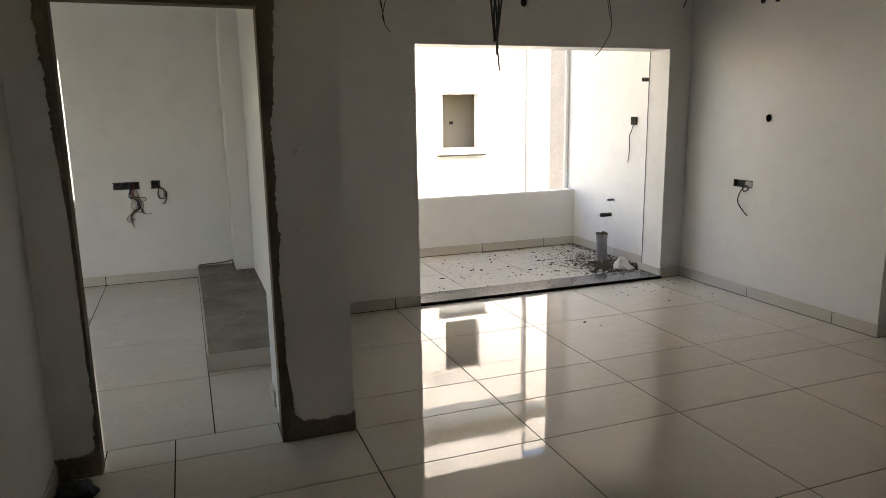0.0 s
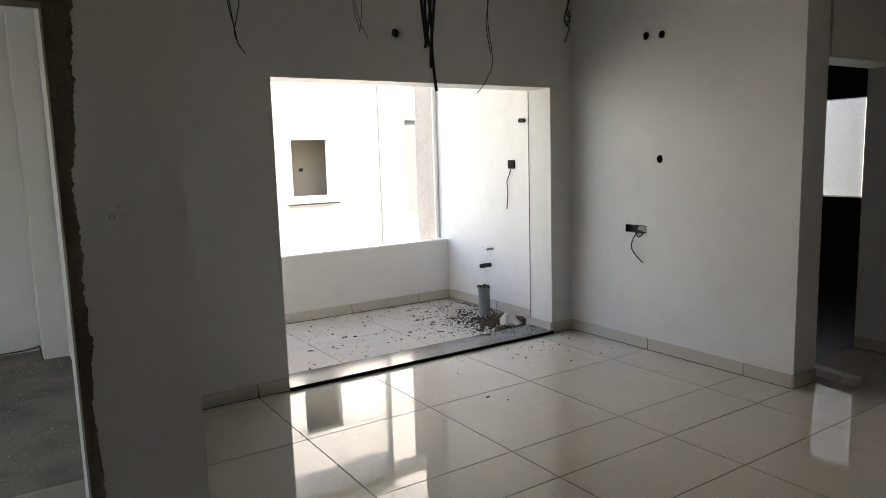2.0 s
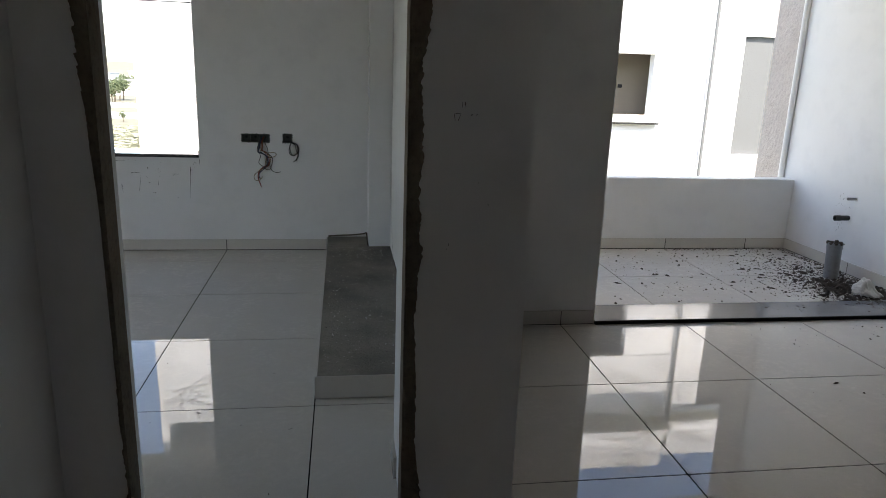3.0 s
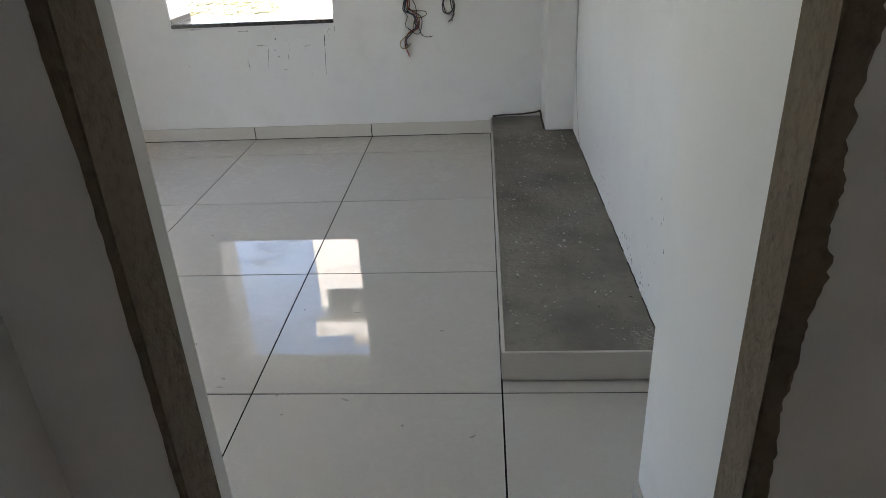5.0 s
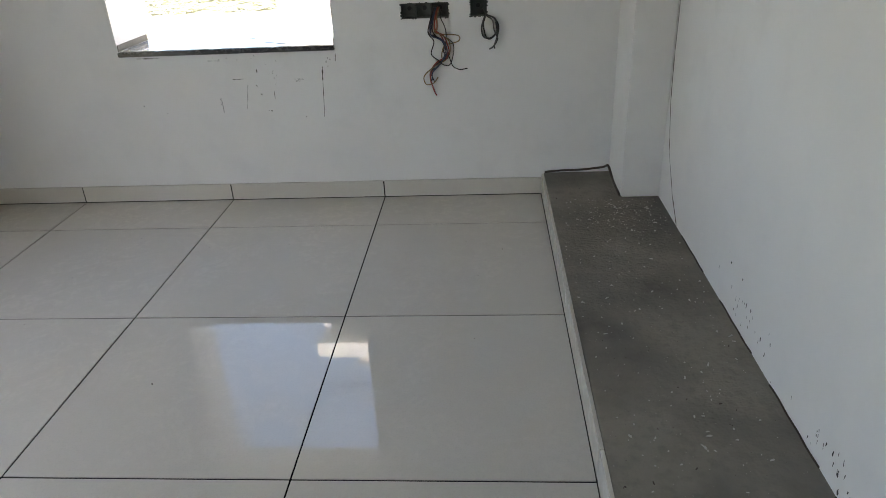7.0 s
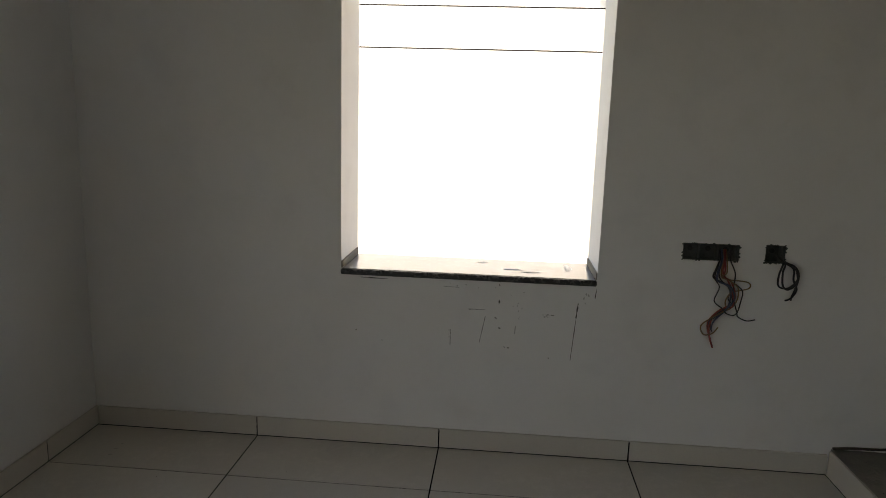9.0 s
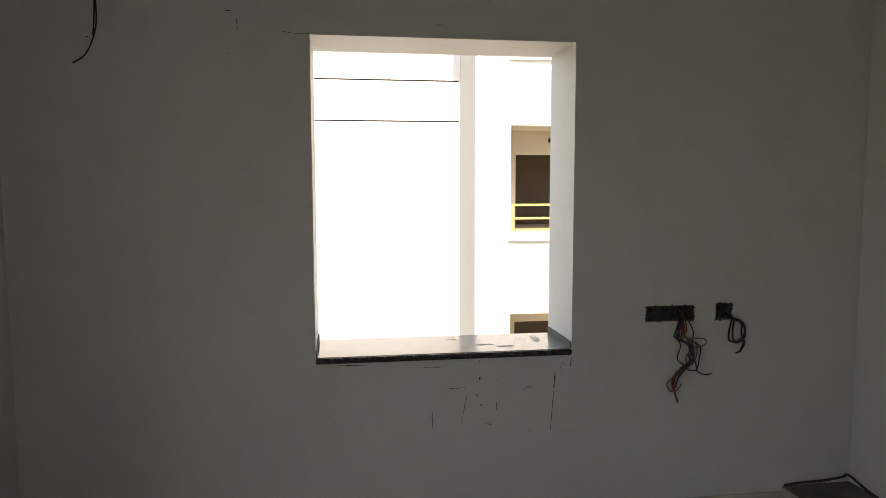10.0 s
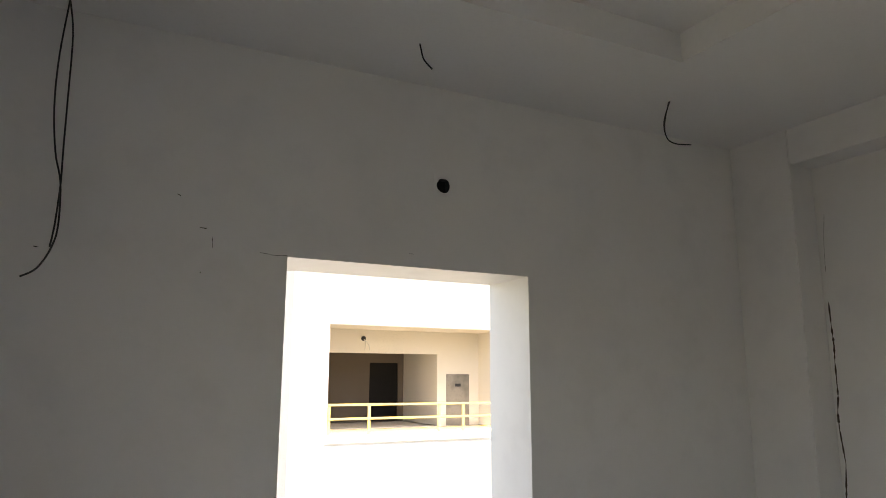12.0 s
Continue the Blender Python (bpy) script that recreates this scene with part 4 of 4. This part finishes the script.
# block with balconies
levels = [-4.24, -0.86, 2.52, 5.7]
bb = facade_block("balcony_building", 0.45, 8.25, 9.6, 15.0, -6.5, 8.05, "white apartment building with recessed balconies and yellow rails",
                  [h for z in levels for h in ((1.05, 4.9, z - 1.92, z),)] + [(6.0, 6.96, z - 1.87, z - 0.55) for z in levels])
for z in levels:
    zb = z - 1.92
    # recess
    settle_part(part("balcony_back", wall_mesh("y", 11.1, 0.12, 0.7, 4.9, zb - 0.1, z + 0.5, [(1.52, 3.9, zb, z - 0.45, None)]), CREAM, label="cream balcony back wall"), bb)
    settle_part(part("balcony_floor", box(0.7, 4.9, 9.85, 14.9, zb - 0.2, zb - 0.02), CREAM), bb)
    settle_part(part("balcony_ceiling", box(0.7, 4.9, 9.85, 11.1, z + 0.02, z + 0.2), CREAM), bb)
    settle_part(part("balcony_side", box(4.9, 5.0, 9.85, 11.1, zb, z + 0.02), CREAM), bb)
    # brown instead of cream: the dimness of the inner room is in the colour
    settle_part(part("inner_wall", wall_mesh("y", 13.0, 0.1, 0.7, 4.9, zb, z, [(3.1, 3.81, zb, z - 0.6, None)]), BROWNW, label="inner room wall painted brown for the room's shade"), bb)
    # near-black panel paints the darkness of the open doorway
    settle_part(part("inner_door", box(3.1, 3.81, 13.04, 13.09, zb, z - 0.6), NEAR_BLACK, label="black panel painted for the open doorway's darkness"), bb)
    settle_part(part("inner_ceiling", box(0.7, 4.9, 11.22, 13.0, z - 0.3, z - 0.2), CREAM), bb)
    settle_part(part("inner_side", box(3.95, 4.05, 11.22, 13.0, zb, z - 0.3), CREAM), bb)
    settle_part(part("slab_edge", box(1.0, 4.95, 9.55, 9.6, zb - 0.13, zb), FACADE), bb)
    settle_part(part("cement_patch", box(4.11, 4.66, 11.085, 11.099, zb, z - 0.86), CEMENT, label="grey cement patch with a wire box"), bb)
    settle_part(part("patch_box", box(4.32, 4.45, 11.078, 11.086, z - 1.12, z - 1.06), BLACK), bb)
    bm = bmesh.new()
    bmesh.ops.create_cone(bm, cap_ends=True, segments=16, radius1=0.05, radius2=0.05, depth=0.02, matrix=Matrix.Translation((2.23, 11.092, z - 0.16)) @ Matrix.Rotation(radians(90), 4, "X"))
    settle_part(part("wall_hole", bm, BLACK), bb)
    bm = bmesh.new()
    add_tube(bm, [(2.23, 11.08, z - 0.18), (2.27, 11.06, z - 0.25), (2.25, 11.06, z - 0.4)], 0.006)
    add_tube(bm, [(2.24, 11.08, z - 0.18), (2.33, 11.06, z - 0.28), (2.36, 11.06, z - 0.4)], 0.006)
    settle_part(part("wall_lead", bm, CHIP), bb)
    rail = empty("balcony_rail", (1.05, 9.66, zb))
    tagged(rail, "yellow painted metal balcony railing", "railing", "balcony railings")
    for zz in (0.06, 0.27, 0.51):
        settle_part(part("rail_bar", box(1.052, 4.898, 9.64, 9.68, zb + zz - 0.02, zb + zz + 0.02, 0.004), YELLOW), rail)
    for xx in (1.10, 1.84, 3.23, 3.74, 4.5):
        settle_part(part("rail_post", box(xx - 0.025, xx + 0.025, 9.645, 9.675, zb, zb + 0.53, 0.004), YELLOW), rail)
    # plain window with sill and reveal
    settle_part(part("window_recess", box(5.9, 7.6, 10.75, 10.8, z - 1.92, z - 0.5), TAUPE, label="blank taupe boarded window"), bb)
    settle_part(part("window_sill", box(5.82, 7.14, 9.42, 9.6, z - 2.02, z - 1.92, 0.01), FACADE), bb)
    # near-black strip paints the shade line below the sill
    settle_part(part("sill_edge", box(5.83, 7.13, 9.43, 9.6, z - 2.06, z - 2.021), BLACK_GRANITE, label="dark strip painted as the shade under the sill"), bb)
    settle_part(part("window_dot", box(6.62, 6.72, 10.73, 10.75, z - 1.3, z - 1.22), BLACK), bb)
    # grey strip on the face, a groove's shade in paint
    settle_part(part("groove", box(5.2, 8.2, 9.595, 9.6, z - 0.55, z - 0.53), GREYWALL), bb)

settle_part(part("chajja", box(0.3, 8.24, 9.05, 9.6, 6.94, 7.06), FACADE, label="projecting concrete sunshade"), bb)
left_b = facade_block("left_building", -4.46, 0.448, 11.45, 16.0, -6.5, 8.6, "white apartment building with plain banded walls",
                      [(-4.28, -1.6, 7.5, 8.38)], [2.74, 3.54])
settle_part(part("recess_back", box(-4.2, -1.5, 13.4, 13.45, 7.0, 8.5), CREAM), left_b)
settle_part(part("roof_band", box(-4.62, 0.44, 11.2, 11.448, 8.39, 8.81), FACADE, label="projecting white roof band"), left_b)
settle_part(part("roof_parapet", box(-3.92, 0.44, 12.6, 12.75, 8.8, 10.0), CREAM, label="cream set-back roof parapet"), left_b)
settle_part(part("parapet_cap", box(-3.98, 0.44, 12.55, 12.8, 10.0, 10.07), GREYWALL), left_b)
right_b = facade_block("grey_window_building", 8.252, 16.0, 9.45, 15.0, -6.5, 7.65, "white apartment building with tall grey recesses",
                       [(8.95, 9.9, z - h, z) for z, h in ((-0.95, 2.6), (2.43, 2.6), (6.5, 3.3))])
for z, h in ((-0.95, 2.6), (2.43, 2.6), (6.5, 3.3)):
    settle_part(part("grey_recess", box(8.9, 9.95, 9.53, 9.56, z - h - 0.05, z + 0.05), GREYPANEL, label="grey recessed panel"), right_b)
bm = bmesh.new()
add_box(bm, 8.2, 8.25, 9.40, 9.45, -6.5, 7.6)
settle_part(part("downpipe", bm, GREYPANEL, label="thin grey downpipe"), right_b)
settle_part(part("chajja", box(8.26, 16.0, 9.2, 9.448, 6.78, 6.88), FACADE, label="projecting concrete sunshade"), right_b)
util_b = empty("utility_side_building", (10.5, -2, -6.5))
tagged(util_b, "plain white neighbouring building", "building")
# white wall dulled to grey, which puts its shading into the colour
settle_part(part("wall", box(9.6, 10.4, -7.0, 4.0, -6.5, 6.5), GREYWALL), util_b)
settle_part(part("downpipe", box(9.52, 9.6, -1.25, -1.15, -6.5, 6.5, 0.02), GREYWALL), util_b)

# ground and landscape
bm = bmesh.new()
bmesh.ops.create_grid(bm, x_segments=40, y_segments=40, size=2500)
for v in bm.verts:
    v.co.z = -6.5
structure("ground", bm, EARTH, "dry open ground with pale grass", "ground")
def tree(name, x, y, h, seed):
    rnd = random.Random(seed)
    e = tagged(empty(name, (x, y, -6.5)), "distant leafy green tree on open ground", "tree", "distant trees")
    bm = bmesh.new()
    add_tube(bm, [(x, y, -6.6), (x + 0.1, y, -6.5 + h * 0.3), (x - 0.1, y, -6.5 + h * 0.6)], h * 0.025)
    for k in range(5):
        a = rnd.uniform(0, 6.28)
        add_tube(bm, [(x, y, -6.5 + h * 0.35), (x + math.cos(a) * h * 0.15, y + math.sin(a) * h * 0.15, -6.5 + h * 0.55), (x + math.cos(a) * h * 0.28, y + math.sin(a) * h * 0.28, -6.5 + h * 0.7)], h * 0.012)
    settle_part(part("trunk", bm, BARK), e)
    vs, fs = [], []
    for k in range(420):
        a, b, q = rnd.uniform(0, 6.28), rnd.uniform(-1, 1), rnd.random() ** 0.4
        c = Vector((x + math.cos(a) * h * 0.4 * q * math.sqrt(1 - b * b), y + math.sin(a) * h * 0.4 * q * math.sqrt(1 - b * b), -6.5 + h * (0.66 + 0.3 * b * q)))
        s = h * rnd.uniform(0.03, 0.07)
        n0 = len(vs)
        for j in range(4):
            vs.append(c + Vector((rnd.uniform(-s, s), rnd.uniform(-s, s), rnd.uniform(-s, s))))
        fs += [(n0, n0 + 1, n0 + 2), (n0, n0 + 2, n0 + 3)]
    me = bpy.data.meshes.new("crown")
    me.from_pydata(vs, [], fs)
    me.materials.append(LEAF)
    settle_part(new("crown", me), e)


rnd = random.Random(21)
for k in range(46):
    d = rnd.choice((rnd.uniform(128, 150), rnd.uniform(175, 260)))
    tree("tree", -d * rnd.uniform(0.20, 0.46), d, rnd.uniform(2.2, 3.8) * (1 + d / 600), 30 + k)
for k in range(5):
    d = rnd.uniform(84, 92)
    tree("tree", -d * rnd.uniform(0.24, 0.42), d, rnd.uniform(1.0, 1.8), 90 + k)
vs, fs = [], []
for k in range(9000):
    d = rnd.uniform(60, 86)
    x, q, a = -d * rnd.uniform(0.16, 0.50), rnd.uniform(0.15, 0.5), rnd.uniform(0, 3.14)
    u, v, n0 = math.cos(a) * q, math.sin(a) * q, len(vs)
    vs += [(x - u, d - v, -6.52), (x + u, d + v, -6.52), (x + u * 1.2 + rnd.uniform(-0.1, 0.1), d + v, -6.5 + q * 0.25), (x - u * 0.8, d - v + rnd.uniform(-0.2, 0.2), -6.5 + q * 0.18)]
    fs.append((n0, n0 + 1, n0 + 2, n0 + 3))
me = bpy.data.meshes.new("field_grass")
me.from_pydata(vs, [], fs)
me.materials.append(GRASS)
tagged(new("field_grass", me), "patchy green grass on the open field", "grass", kind="stuff")


def garden_wall(x, y, w):
    e = tagged(empty("boundary_wall", (x, y, -6.5)), "low pale compound wall across the open ground", "wall", "compound walls")
    settle_part(part("wall_run", box(x - w / 2, x + w / 2, y, y + 0.2, -6.6, -5.7, 0.02), FACADE), e)
    for k in range(int(w / 6) + 1):
        settle_part(part("pillar", box(x - w / 2 + k * 6 - 0.2, x - w / 2 + k * 6 + 0.2, y - 0.1, y + 0.3, -6.6, -5.5, 0.02), TEXTURED), e)


garden_wall(-40, 121, 36)
garden_wall(-34, 98, 24)


def shed(x, y, w, d, h):
    e = tagged(empty("distant_house", (x, y, -6.5)), "low white distant house with a flat roof", "house", "distant houses")
    settle_part(part("wall", wall_mesh("y", y, d, x - w / 2, x + w / 2, -6.5, -6.5 + h, [(x - w * 0.3, x - w * 0.1, -5.6, -4.5, 0.3), (x + w * 0.1, x + w * 0.3, -5.6, -4.5, 0.3)]), FACADE), e)
    settle_part(part("roof", box(x - w / 2 - 0.3, x + w / 2 + 0.3, y - 0.3, y + d + 0.3, -6.5 + h, -6.2 + h), GREYWALL), e)


for a in ((-52, 165, 12, 8, 3.2), (-75, 210, 18, 9, 3.8), (-62, 240, 14, 7, 4.2), (-49, 200, 9, 6, 3.4), (-95, 250, 20, 8, 4.2)):
    shed(*a)


# ---- floor tiles, last ----
def tiled_floor(name, x0, x1, y0, y1, xs, ys, label, z=0.0):
    fl = structure(name, box(x0, x1, y0, y1, -0.12, z - 0.0022), GROUT, label, "floor")
    cx = [x0] + [x for x in sorted(xs) if x0 + 0.01 < x < x1 - 0.01] + [x1]
    cy = [y0] + [y for y in sorted(ys) if y0 + 0.01 < y < y1 - 0.01] + [y1]
    shared = {}
    g = 0.0027
    for a, b in zip(cx, cx[1:]):
        for c, d in zip(cy, cy[1:]):
            k = (round(b - a, 4), round(d - c, 4))
            if k not in shared:
                shared[k] = mesh_of(box(-k[0] / 2 + g, k[0] / 2 - g, -k[1] / 2 + g, k[1] / 2 - g, -0.011, 0.0, 0.0006), "tile", TILE)
            t = new("tile", shared[k])
            t.location = ((a + b) / 2, (c + d) / 2, z)
            t.parent = fl
    return fl


floor_b = tiled_floor("floor_bedroom", XW, XE, -3.2, YN, BJ, [0.0, -0.8, -1.6, -2.4], "polished cream tiles with dark joints, reflecting the window")
tiled_floor("floor_doorway", DX0, DX1, DY, -3.2, [-0.18], [], "narrow polished tile strip in the doorway")
tiled_floor("floor_strip_west", XW, DX0, DY, -3.2, [], [], "floor under the door wall")
tiled_floor("floor_strip_east", DX1, PX, DY, -3.2, [], [], "floor under the door pier")
floor_l = tiled_floor("floor_living", PX, LX, DY, LY, LJX, LJY, "polished cream tiles with dark joints, reflecting the balcony")
tiled_floor("floor_hall", HL, HX, BACK, DY, [-0.18] + [x for x in LJX if x > 0.3], LJY, "polished cream tiles with dark joints")
tiled_floor("floor_passage", LX, HX, DY, -3.19, [], [], "polished tile strip under the passage opening")
tiled_floor("floor_balcony", 0.9, BALX, LYB, BALY, [2.225, 3.01, 3.80, 1.44], [-0.42], "matt cream balcony tiles under rubble", BZ)

# scuffs lying on the tiles
FLOOR_MARKS = [(-0.916, -2.366), (-0.919, -2.32), (-0.715, -2.41), (-0.676, -2.501), (-1.05, -2.584), (-0.493, -2.431), (-0.091, -2.598), (-1.553, -1.977), (-2.932, 0.141), (-2.929, 0.184), (-2.927, 0.09), (-1.344, -1.826), (-0.536, -1.914), (2.758, -2.502), (2.487, -2.546), (2.657, -3.56), (2.086, -3.534), (1.809, -3.376), (-0.299, -2.551), (-0.207, -2.046)]
rnd = random.Random(44)
for fx, fy in FLOOR_MARKS:
    bm = bmesh.new()
    a, L = rnd.uniform(-0.5, 0.5), rnd.uniform(0.006, 0.018)
    ring = []
    for k in range(12):
        q = 2 * math.pi * k / 12
        u, v = math.cos(q) * L * (0.6 + 0.5 * rnd.random()), math.sin(q) * 0.0045 * (0.5 + 0.8 * rnd.random())
        ring.append(bm.verts.new((fx + u * math.cos(a) - v * math.sin(a), fy + u * math.sin(a) + v * math.cos(a), 0.0006)))
    bm.faces.new(ring)
    part("scuff_mark", bm, FLOOR_SMUDGE, floor_b if fx < 0.5 and fy > -3.2 else floor_l, "dark scuff on the tile")
